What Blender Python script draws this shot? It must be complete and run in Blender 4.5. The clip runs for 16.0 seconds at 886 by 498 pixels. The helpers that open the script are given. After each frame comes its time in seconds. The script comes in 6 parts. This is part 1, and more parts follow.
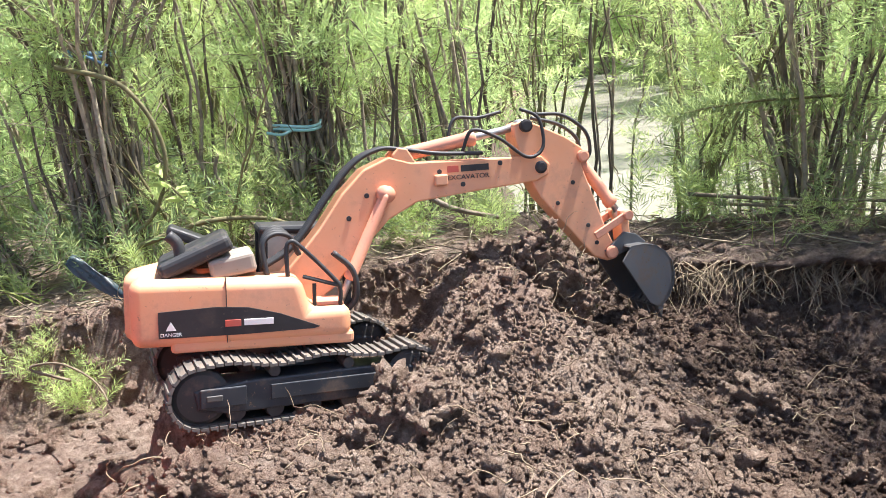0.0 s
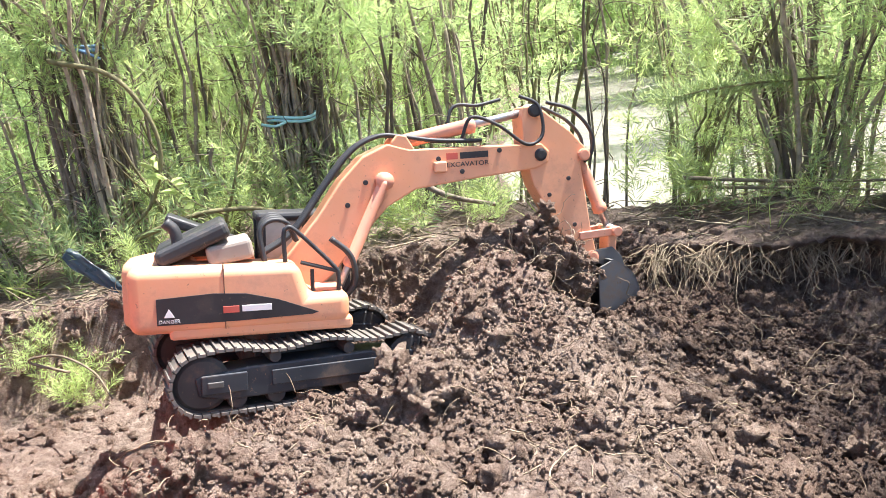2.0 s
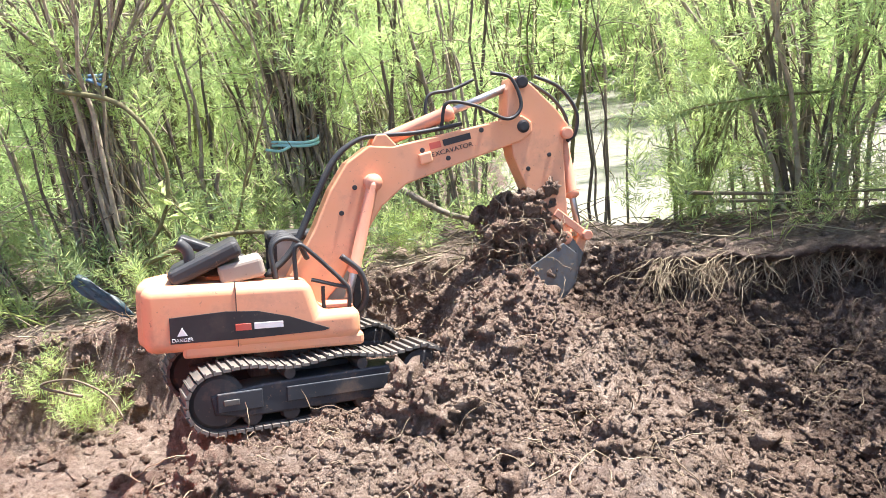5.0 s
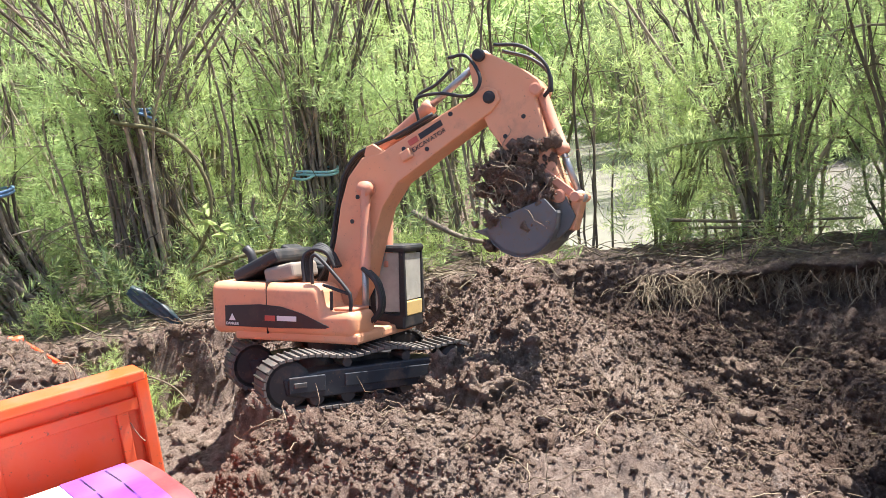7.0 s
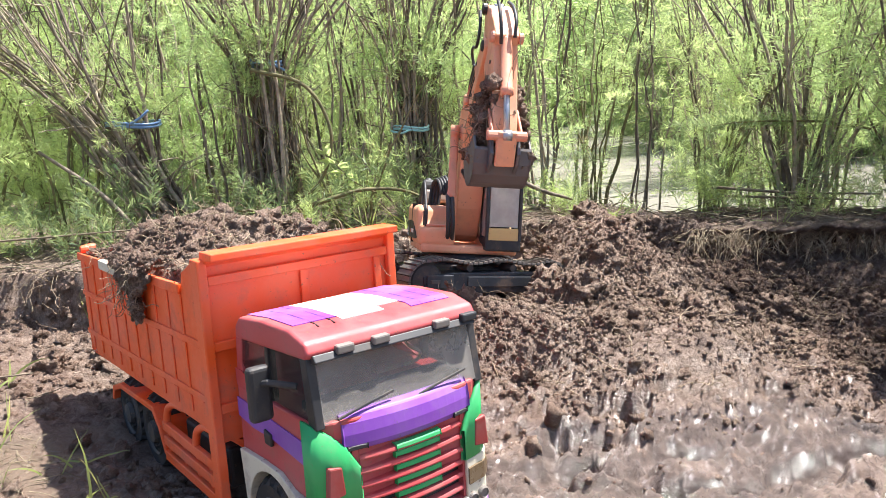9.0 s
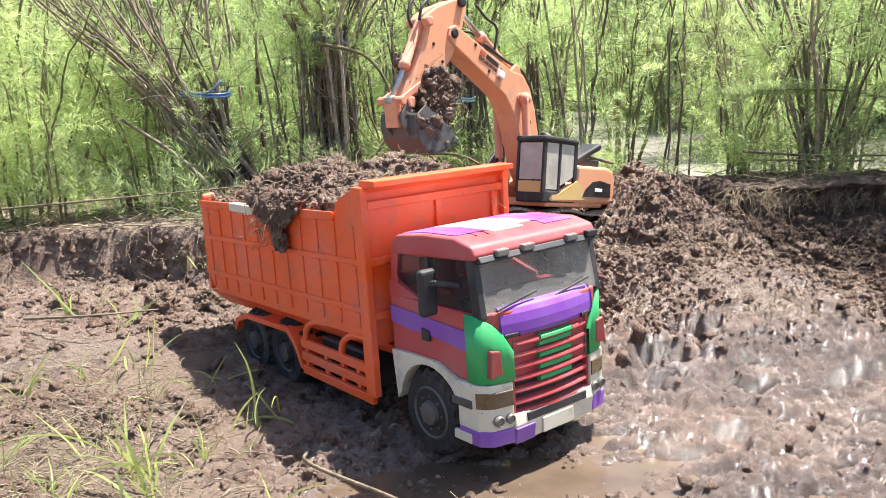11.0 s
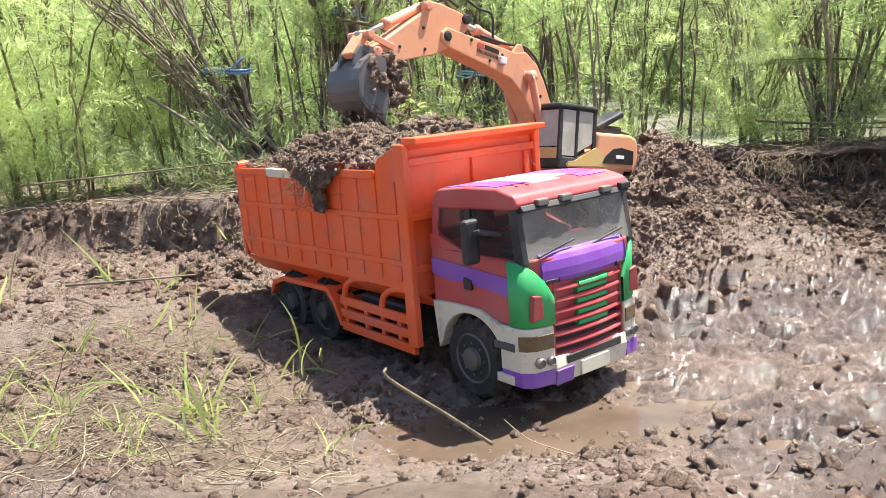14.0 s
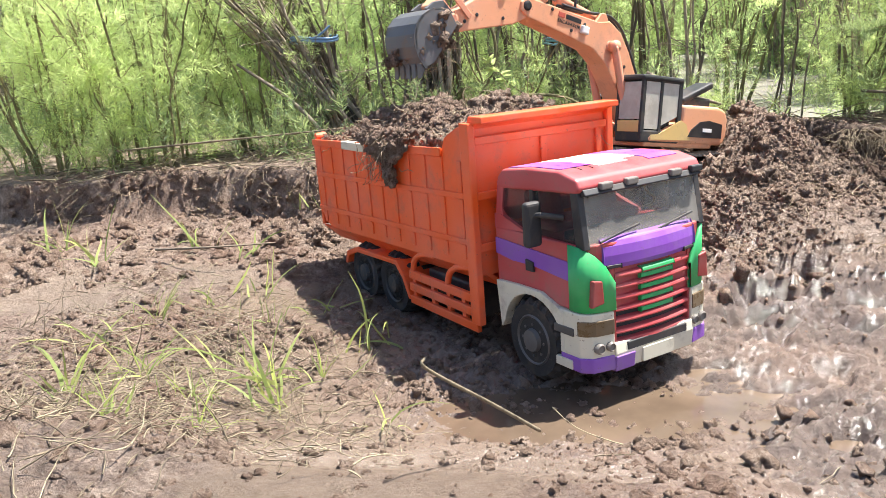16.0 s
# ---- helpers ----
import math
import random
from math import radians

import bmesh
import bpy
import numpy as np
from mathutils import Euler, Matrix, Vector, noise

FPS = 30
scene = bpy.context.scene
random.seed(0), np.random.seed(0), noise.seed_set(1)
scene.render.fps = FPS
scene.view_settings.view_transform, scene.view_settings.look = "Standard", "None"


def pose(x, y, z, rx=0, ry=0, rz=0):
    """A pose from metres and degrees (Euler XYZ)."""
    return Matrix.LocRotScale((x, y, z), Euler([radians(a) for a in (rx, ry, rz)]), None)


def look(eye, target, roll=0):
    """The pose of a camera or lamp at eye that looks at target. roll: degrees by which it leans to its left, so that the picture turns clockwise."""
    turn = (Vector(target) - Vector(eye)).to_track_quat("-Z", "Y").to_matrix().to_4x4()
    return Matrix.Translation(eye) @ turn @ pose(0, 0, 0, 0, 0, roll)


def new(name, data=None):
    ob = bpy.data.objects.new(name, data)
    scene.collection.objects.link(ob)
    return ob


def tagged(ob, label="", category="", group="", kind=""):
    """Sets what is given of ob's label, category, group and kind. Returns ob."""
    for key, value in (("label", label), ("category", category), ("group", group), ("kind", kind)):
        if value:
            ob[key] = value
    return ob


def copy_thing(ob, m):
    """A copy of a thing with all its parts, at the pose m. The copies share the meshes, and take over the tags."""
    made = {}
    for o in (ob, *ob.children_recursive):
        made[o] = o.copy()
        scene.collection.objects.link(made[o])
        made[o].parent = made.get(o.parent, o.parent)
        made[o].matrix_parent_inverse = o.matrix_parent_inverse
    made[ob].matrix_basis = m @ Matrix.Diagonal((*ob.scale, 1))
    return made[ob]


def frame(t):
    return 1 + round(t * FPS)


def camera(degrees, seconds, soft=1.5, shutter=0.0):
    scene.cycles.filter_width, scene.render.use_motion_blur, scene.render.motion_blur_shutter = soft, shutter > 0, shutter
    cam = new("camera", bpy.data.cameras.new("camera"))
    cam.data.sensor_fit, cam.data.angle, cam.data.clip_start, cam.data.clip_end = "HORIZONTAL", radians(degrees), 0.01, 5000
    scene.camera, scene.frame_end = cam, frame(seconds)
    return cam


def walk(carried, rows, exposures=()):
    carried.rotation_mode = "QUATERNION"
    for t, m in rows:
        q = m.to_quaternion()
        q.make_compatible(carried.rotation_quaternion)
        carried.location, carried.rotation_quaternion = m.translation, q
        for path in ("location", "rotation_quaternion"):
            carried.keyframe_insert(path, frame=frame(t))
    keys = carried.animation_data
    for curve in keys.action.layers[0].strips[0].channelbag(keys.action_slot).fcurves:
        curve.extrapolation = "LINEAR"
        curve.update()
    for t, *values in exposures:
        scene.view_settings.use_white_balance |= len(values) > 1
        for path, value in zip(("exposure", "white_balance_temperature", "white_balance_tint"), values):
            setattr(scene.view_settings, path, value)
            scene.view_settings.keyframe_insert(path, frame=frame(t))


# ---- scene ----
# ---- camera ----
cam = camera(57.6, 16.0, 0.55)
PATH = [
    (0.0, (0.411, -0.339, 0.445), (0.340, 1.608, -0.006), -6.3),
    (0.5, (0.412, -0.340, 0.440), (0.341, 1.606, -0.014), -6.7),
    (1.0, (0.409, -0.341, 0.436), (0.335, 1.602, -0.032), -6.8),
    (1.5, (0.407, -0.343, 0.439), (0.330, 1.602, -0.018), -7.4),
    (2.0, (0.405, -0.343, 0.431), (0.347, 1.603, -0.028), -7.2),
    (2.5, (0.403, -0.345, 0.426), (0.349, 1.602, -0.029), -7.5),
    (3.0, (0.401, -0.346, 0.422), (0.361, 1.602, -0.027), -7.7),
    (3.5, (0.400, -0.347, 0.421), (0.345, 1.600, -0.033), -8.2),
    (4.0, (0.399, -0.349, 0.421), (0.346, 1.600, -0.024), -8.4),
    (4.5, (0.397, -0.351, 0.420), (0.355, 1.602, -0.011), -8.4),
    (5.0, (0.388, -0.357, 0.421), (0.349, 1.604, 0.029), -8.3),
    (7.5, (0.252, -0.591, 0.431), (0.349, 1.382, 0.120), -6.6),
    (8.0, (0.199, -0.664, 0.418), (0.285, 1.310, 0.103), -4.8),
    (8.5, (0.153, -0.730, 0.407), (0.225, 1.240, 0.072), -3.3),
    (9.0, (0.112, -0.781, 0.398), (0.181, 1.188, 0.057), -3.3),
    (9.5, (0.064, -0.827, 0.386), (0.153, 1.137, 0.017), -2.9),
    (10.0, (0.021, -0.864, 0.380), (0.116, 1.100, 0.012), -3.6),
    (12.5, (-0.074, -0.944, 0.344), (0.036, 1.018, -0.031), -2.8),
    (13.0, (-0.073, -0.947, 0.343), (0.047, 1.011, -0.048), -2.4),
    (13.5, (-0.079, -0.949, 0.342), (0.029, 1.009, -0.049), -3.5),
    (14.0, (-0.086, -0.954, 0.339), (0.002, 1.003, -0.061), -4.3),
    (14.5, (-0.090, -0.958, 0.338), (-0.034, 1.001, -0.058), -5.1),
    (15.0, (-0.083, -0.955, 0.339), (-0.073, 1.003, -0.068), -4.6),
    (15.5, (-0.070, -0.953, 0.347), (-0.143, 0.999, -0.085), -5.1),
    (16.0, (-0.050, -0.951, 0.357), (-0.203, 0.985, -0.121), -4.4),
]
walk(cam, [(t, look(eye, target, roll)) for t, eye, target, roll in PATH],
     exposures=[(0.0, 1.72, 6050, 12), (2.0, 2.0, 6050, 12), (5.0, 2.0, 6050, 12), (7.5, 1.52, 6100, 12), (10.0, 1.70, 6150, 12), (12.5, 1.50, 6200, 10), (16.0, 1.64, 6250, 10)])

# ---- light ----
SUN_FROM = Vector((0.39, 0.16, 1.0)).normalized()
world = bpy.data.worlds.new("sky")
scene.world = world
world.use_nodes = True
wn = world.node_tree
bg = wn.nodes["Background"]
sky = wn.nodes.new("ShaderNodeTexSky")
sky.sky_type = "NISHITA"
sky.sun_disc = False
sky.sun_elevation = math.asin(SUN_FROM.z)
sky.sun_rotation = math.atan2(SUN_FROM.x, SUN_FROM.y)
sky.air_density, sky.dust_density, sky.ozone_density = 1.0, 2.0, 1.0
wn.links.new(sky.outputs[0], bg.inputs[0])
bg.inputs[1].default_value = 0.082
sun = new("sun", bpy.data.lights.new("sun", "SUN"))
sun.data.energy, sun.data.angle, sun.data.color = 5.0, radians(0.6), (1.0, 0.94, 0.84)
sun.matrix_world = look(SUN_FROM * 20, (0, 0, 0))


# ---- materials ----
def mat_new(name):
    m = bpy.data.materials.new(name)
    m.use_nodes = True
    nt = m.node_tree
    return m, nt, nt.nodes["Principled BSDF"], nt.nodes["Material Output"]


def nz(nt, scale, detail=6, rough=0.6, coord="Object", distort=0.0):
    tc = nt.nodes.new("ShaderNodeTexCoord")
    n = nt.nodes.new("ShaderNodeTexNoise")
    n.inputs["Scale"].default_value, n.inputs["Detail"].default_value = scale, detail
    n.inputs["Roughness"].default_value, n.inputs["Distortion"].default_value = rough, distort
    nt.links.new(tc.outputs[coord], n.inputs["Vector"])
    return n.outputs["Fac"]


def ramp(nt, fac, stops):
    r = nt.nodes.new("ShaderNodeValToRGB")
    e = r.color_ramp.elements
    while len(e) < len(stops):
        e.new(0.5)
    for el, (p, c) in zip(e, stops):
        el.position, el.color = p, (*c, 1) if len(c) == 3 else c
    nt.links.new(fac, r.inputs[0])
    return r.outputs[0]


def grey(nt, fac, a, b, va=0.0, vb=1.0):
    return ramp(nt, fac, [(a, (va,) * 3), (b, (vb,) * 3)])


def mix(nt, fac, a, b, mode="MIX"):
    m = nt.nodes.new("ShaderNodeMix")
    m.data_type, m.blend_type = "RGBA", mode
    for sock, v in ((m.inputs["Factor"], fac), (m.inputs["A"], a), (m.inputs["B"], b)):
        if isinstance(v, bpy.types.NodeSocket):
            nt.links.new(v, sock)
        elif isinstance(v, (int, float)):
            sock.default_value = v
        else:
            sock.default_value = (*v, 1)
    return m.outputs["Result"]


def bump(nt, bsdf, height, dist, strength=1.0):
    b = nt.nodes.new("ShaderNodeBump")
    b.inputs["Distance"].default_value, b.inputs["Strength"].default_value = dist, strength
    nt.links.new(height, b.inputs["Height"])
    nt.links.new(b.outputs[0], bsdf.inputs["Normal"])
    return b


MUD = (0.20, 0.135, 0.085)


def paint(name, col, rough=0.4, dirt=0.35, metal=0.0, fade=0.12):
    """Toy paint: slight fading, dried mud films and specks, fine bump."""
    m, nt, p, _ = mat_new(name)
    faded = tuple(c + (0.55 - c) * fade for c in col)
    base = mix(nt, grey(nt, nz(nt, 14, 5), 0.4, 0.7), col, faded)
    film = grey(nt, nz(nt, 28, 8, 0.7), 0.52, 0.75, 0.0, dirt)
    speck = grey(nt, nz(nt, 190, 4, 0.7), 0.64, 0.7, 0.0, min(1.0, dirt * 1.8))
    base = mix(nt, film, base, MUD)
    base = mix(nt, speck, base, tuple(c * 0.8 for c in MUD))
    nt.links.new(base, p.inputs["Base Color"])
    nt.links.new(grey(nt, nz(nt, 28, 8, 0.7), 0.35, 0.75, rough, min(0.9, rough + 0.4)), p.inputs["Roughness"])
    p.inputs["Metallic"].default_value = metal
    bump(nt, p, nz(nt, 160, 5, 0.6), 0.0006, 0.22)
    return m


def dug_shade(x, y):
    """Where the dug soil is moist, and the right bank's shade is painted in."""
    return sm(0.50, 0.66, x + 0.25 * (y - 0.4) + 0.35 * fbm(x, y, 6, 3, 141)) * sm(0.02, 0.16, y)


def soil_mat(name, wet_attr=False, moist_shade=False):
    m, nt, p, _ = mat_new(name)
    big, mid, fine = nz(nt, 5, 4), nz(nt, 55, 8, 0.72), nz(nt, 260, 5, 0.7)
    col = ramp(nt, mid, [(0.3, (0.090, 0.060, 0.044)), (0.44, (0.25, 0.172, 0.126)), (0.57, (0.44, 0.325, 0.250)), (0.72, (0.66, 0.52, 0.41))])
    col = mix(nt, grey(nt, big, 0.42, 0.62, 0.0, 0.55), col, mix(nt, mid, (0.15, 0.083, 0.060), (0.42, 0.27, 0.20)))
    col = mix(nt, grey(nt, fine, 0.55, 0.72, 0.0, 0.55), col, (0.62, 0.52, 0.41))
    # moist tone, darkened further to stand for shade on the right slope
    damp_shade = mix(nt, 1.0, col, (0.52, 0.49, 0.48), "MULTIPLY")
    if moist_shade:
        col = damp_shade
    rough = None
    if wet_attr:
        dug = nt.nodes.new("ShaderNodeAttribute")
        dug.attribute_name = "moist_shade"
        col = mix(nt, dug.outputs["Fac"], col, damp_shade)
        at = nt.nodes.new("ShaderNodeAttribute")
        at.attribute_name = "wet"
        patch = nt.nodes.new("ShaderNodeMath")
        patch.operation = "MULTIPLY"
        nt.links.new(at.outputs["Fac"], patch.inputs[0])
        nt.links.new(grey(nt, nz(nt, 22, 6, 0.6), 0.22, 0.42), patch.inputs[1])
        pale = nt.nodes.new("ShaderNodeAttribute")
        pale.attribute_name = "pale"
        col = mix(nt, grey(nt, pale.outputs["Fac"], 0.2, 0.8, 0.0, 0.85), col, mix(nt, mid, (0.26, 0.185, 0.13), (0.48, 0.36, 0.27)))
        wetcol = mix(nt, mid, (0.054, 0.040, 0.034), (0.18, 0.138, 0.114))
        col = mix(nt, patch.outputs[0], col, wetcol)
        rough = ramp(nt, patch.outputs[0], [(0.0, (0.9,) * 3), (0.35, (0.30,) * 3), (0.9, (0.15,) * 3)])
    nt.links.new(col, p.inputs["Base Color"])
    if rough:
        nt.links.new(rough, p.inputs["Roughness"])
    else:
        p.inputs["Roughness"].default_value = 0.92
    p.inputs["Specular IOR Level"].default_value = 0.6 if wet_attr else 0.3
    add = nt.nodes.new("ShaderNodeMath")
    add.operation = "MULTIPLY_ADD"
    nt.links.new(nz(nt, 75, 9, 0.75), add.inputs[0])
    add.inputs[1].default_value = 1.5
    grit = nt.nodes.new("ShaderNodeMath")
    grit.operation = "MULTIPLY"
    nt.links.new(nz(nt, 330, 6, 0.75), grit.inputs[0])
    grit.inputs[1].default_value = 1.3
    nt.links.new(grit.outputs[0], add.inputs[2])
    b = bump(nt, p, add.outputs[0], 0.011, 1.0)
    if wet_attr:
        nt.links.new(grey(nt, patch.outputs[0], 0.1, 0.8, 1.0, 0.5), b.inputs["Strength"])
    return m


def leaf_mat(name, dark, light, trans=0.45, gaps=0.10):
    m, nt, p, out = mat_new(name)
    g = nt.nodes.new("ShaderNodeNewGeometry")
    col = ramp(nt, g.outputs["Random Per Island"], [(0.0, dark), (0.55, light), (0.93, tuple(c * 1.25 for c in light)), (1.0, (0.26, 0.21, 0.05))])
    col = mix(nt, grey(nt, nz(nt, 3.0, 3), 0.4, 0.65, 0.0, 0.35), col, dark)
    nt.links.new(col, p.inputs["Base Color"])
    p.inputs["Roughness"].default_value = 0.5
    tr = nt.nodes.new("ShaderNodeBsdfTranslucent")
    nt.links.new(mix(nt, 0.6, col, (0.74, 0.86, 0.36)), tr.inputs[0])
    mx = nt.nodes.new("ShaderNodeMixShader")
    mx.inputs[0].default_value = trans
    nt.links.new(p.outputs[0], mx.inputs[1])
    nt.links.new(tr.outputs[0], mx.inputs[2])
    # the leaflets are finer than their blades: a share of the light passes between
    gap, mg = nt.nodes.new("ShaderNodeBsdfTransparent"), nt.nodes.new("ShaderNodeMixShader")
    mg.inputs[0].default_value = gaps
    nt.links.new(mx.outputs[0], mg.inputs[1])
    nt.links.new(gap.outputs[0], mg.inputs[2])
    nt.links.new(mg.outputs[0], out.inputs["Surface"])
    return m


def bark_mat(name, a, b):
    m, nt, p, _ = mat_new(name)
    g = nt.nodes.new("ShaderNodeNewGeometry")
    c = ramp(nt, g.outputs["Random Per Island"], [(0.0, a), (1.0, b)])
    c = mix(nt, grey(nt, nz(nt, 60, 6), 0.45, 0.7, 0.0, 0.7), c, tuple(v * 0.45 for v in a))
    nt.links.new(c, p.inputs["Base Color"])
    p.inputs["Roughness"].default_value = 0.85
    bump(nt, p, nz(nt, 240, 5), 0.002)
    return m


M_SOIL = soil_mat("soil")
M_GROUND = soil_mat("ground_soil", True)
M_MOIST_SHADE = soil_mat("moist_shade_soil", False, True)
M_ORANGE = paint("truck_orange", (0.80, 0.100, 0.012), 0.38, 0.42)
M_RED = paint("cab_red", (0.42, 0.050, 0.052), 0.42, 0.55)
M_PURPLE = paint("cab_purple", (0.20, 0.055, 0.38), 0.38, 0.35)
M_GREEN = paint("cab_green", (0.03, 0.35, 0.10), 0.38, 0.25)
M_CREAM = paint("bumper_cream", (0.62, 0.57, 0.44), 0.45, 0.60)
M_ROOFW = paint("roof_white", (0.80, 0.76, 0.70), 0.4, 0.2)
M_PEACH = paint("excavator_orange", (0.72, 0.325, 0.17), 0.42, 0.36)
M_PINK = paint("cylinder_pink", (0.66, 0.27, 0.16), 0.42, 0.3)
M_YELLOW = paint("excavator_yellow", (0.62, 0.42, 0.15), 0.42, 0.3)
M_BLACK = paint("black_plastic", (0.018, 0.018, 0.02), 0.42, 0.35, fade=0.03)
M_DECAL = paint("decal_black", (0.016, 0.013, 0.015), 0.35, 0.2, fade=0.03)
M_FRAME = paint("frame_blue_black", (0.020, 0.024, 0.032), 0.4, 0.75, fade=0.04)
M_TRACK = paint("track_mud", (0.035, 0.033, 0.032), 0.6, 0.75, fade=0.05)
M_SHOE = paint("shoe_mud", (0.10, 0.088, 0.075), 0.55, 0.85)
M_TYRE = paint("tyre_rubber", (0.014, 0.013, 0.013), 0.75, 0.4, fade=0.02)
M_TAN = paint("grubby_tan", (0.27, 0.22, 0.175), 0.5, 0.5)
M_RIM = paint("rim_grey", (0.085, 0.08, 0.075), 0.45, 0.6, 0.4)
M_STEEL = paint("rod_steel", (0.42, 0.42, 0.43), 0.25, 0.3, 0.9)
M_BUCKET = paint("bucket_steel", (0.11, 0.11, 0.115), 0.42, 0.95, 0.4)
M_AMBER = paint("headlight_amber", (0.12, 0.075, 0.03), 0.15, 0.3)
M_LAMP = paint("lamp_clear", (0.16, 0.14, 0.12), 0.2, 0.4)
M_REDLAMP = paint("lamp_red", (0.26, 0.035, 0.03), 0.35, 0.35)
M_WHITE = paint("decal_white", (0.78, 0.76, 0.74), 0.4, 0.12)
M_DKRED = paint("decal_red", (0.5, 0.08, 0.05), 0.4, 0.1)
M_HOSE = paint("rubber_hose", (0.02, 0.02, 0.022), 0.45, 0.25, fade=0.03)
M_WOODY = paint("body_rust_orange", (0.42, 0.13, 0.05), 0.5, 0.5)
M_ROOT = bark_mat("root", (0.22, 0.16, 0.10), (0.42, 0.33, 0.22))
M_STEM = bark_mat("stem", (0.10, 0.075, 0.055), (0.42, 0.35, 0.255))
M_STEMG = bark_mat("stem_green", (0.13, 0.12, 0.05), (0.24, 0.21, 0.10))
M_LEAF = leaf_mat("feather_leaf", (0.13, 0.24, 0.09), (0.45, 0.60, 0.26), 0.6)
M_LEAFY = leaf_mat("young_leaf", (0.26, 0.36, 0.11), (0.55, 0.65, 0.27), 0.6)
# deep green, with the shade of the foliage gaps put into the colour
M_LEAF_DEEP_SHADE = leaf_mat("deep_shade_leaf", (0.035, 0.075, 0.04), (0.10, 0.17, 0.075), 0.5)
M_GRASS = leaf_mat("grass_blade", (0.12, 0.17, 0.04), (0.34, 0.38, 0.10), 0.4, 0.0)
M_STRAW = bark_mat("straw", (0.10, 0.07, 0.045), (0.40, 0.34, 0.22))
M_SHEET = paint("blue_sheet", (0.045, 0.075, 0.085), 0.25, 0.5)
M_RIBBON = paint("pale_ribbon", (0.30, 0.55, 0.56), 0.4, 0.15)
M_TIE = paint("blue_tie", (0.16, 0.28, 0.50), 0.4, 0.15)


def glass_mat(name, tint, alpha):
    m, nt, p, out = mat_new(name)
    p.inputs["Base Color"].default_value = (*tint, 1)
    nt.links.new(grey(nt, nz(nt, 30, 6), 0.4, 0.7, 0.08, 0.4), p.inputs["Roughness"])
    tr = nt.nodes.new("ShaderNodeBsdfTransparent")
    tr.inputs[0].default_value = (0.75, 0.76, 0.75, 1)
    mx = nt.nodes.new("ShaderNodeMixShader")
    nt.links.new(grey(nt, nz(nt, 22, 6), 0.35, 0.75, alpha, min(1, alpha + 0.3)), mx.inputs[0])
    nt.links.new(tr.outputs[0], mx.inputs[1])
    nt.links.new(p.outputs[0], mx.inputs[2])
    nt.links.new(mx.outputs[0], out.inputs["Surface"])
    return m


M_GLASS = glass_mat("dusty_glass", (0.34, 0.32, 0.29), 0.26)
M_PANE = glass_mat("thin_glass", (0.10, 0.10, 0.10), 0.06)
M_CABGL = glass_mat("cab_glass", (0.66, 0.62, 0.54), 0.55)


def water_mat():
    m, nt, p, _ = mat_new("muddy_water")
    nt.links.new(ramp(nt, nz(nt, 8, 5), [(0.35, (0.085, 0.060, 0.042)), (0.65, (0.15, 0.108, 0.075))]), p.inputs["Base Color"])
    p.inputs["Roughness"].default_value = 0.07
    bump(nt, p, nz(nt, 35, 3), 0.0015, 0.35)
    return m


def river_mat():
    m, nt, p, _ = mat_new("river_water")
    nt.links.new(ramp(nt, nz(nt, 1.2, 5), [(0.35, (0.22, 0.20, 0.175)), (0.65, (0.31, 0.285, 0.25))]), p.inputs["Base Color"])
    p.inputs["Roughness"].default_value = 0.22
    bump(nt, p, nz(nt, 14, 4), 0.004, 0.5)
    return m


M_WATER, M_RIVER = water_mat(), river_mat()


# ---- mesh helpers ----
def link(name, me, material, parent=None, label="", smooth=False):
    me.materials.append(material)
    if smooth:
        me.polygons.foreach_set("use_smooth", [True] * len(me.polygons))
    ob = new(name, me)
    if parent is not None:
        ob.parent = parent
    if label:
        ob["label"] = label
    return ob


def part(name, bm, material, parent, label="", smooth=False):
    bmesh.ops.recalc_face_normals(bm, faces=bm.faces)
    me = bpy.data.meshes.new(name)
    bm.to_mesh(me)
    bm.free()
    return link(name, me, material, parent, label, smooth)


def bev(bm, w, seg=2, ang=35):
    bm.normal_update()
    es = [e for e in bm.edges if len(e.link_faces) == 2 and e.calc_face_angle(0) > radians(ang)]
    if es:
        bmesh.ops.bevel(bm, geom=es, offset=w, segments=seg, affect="EDGES", profile=0.5, clamp_overlap=True)
    return bm


def box(bm, x0, x1, y0, y1, z0, z1):
    v = [bm.verts.new((x, y, z)) for x in (x0, x1) for y in (y0, y1) for z in (z0, z1)]
    for f in ((0, 1, 3, 2), (4, 6, 7, 5), (0, 4, 5, 1), (2, 3, 7, 6), (0, 2, 6, 4), (1, 5, 7, 3)):
        bm.faces.new([v[i] for i in f])
    return bm


def prism(bm, pts, lo, hi, axis="y"):
    """A polygon in the plane across the axis, given thickness from lo to hi."""
    def at(p, d):
        return {"y": (p[0], d, p[1]), "x": (d, p[0], p[1]), "z": (p[0], p[1], d)}[axis]
    a = [bm.verts.new(at(p, lo)) for p in pts]
    b = [bm.verts.new(at(p, hi)) for p in pts]
    n = len(pts)
    bm.faces.new(a)
    bm.faces.new(b[::-1])
    for i in range(n):
        bm.faces.new((a[i], b[i], b[(i + 1) % n], a[(i + 1) % n]))
    return bm


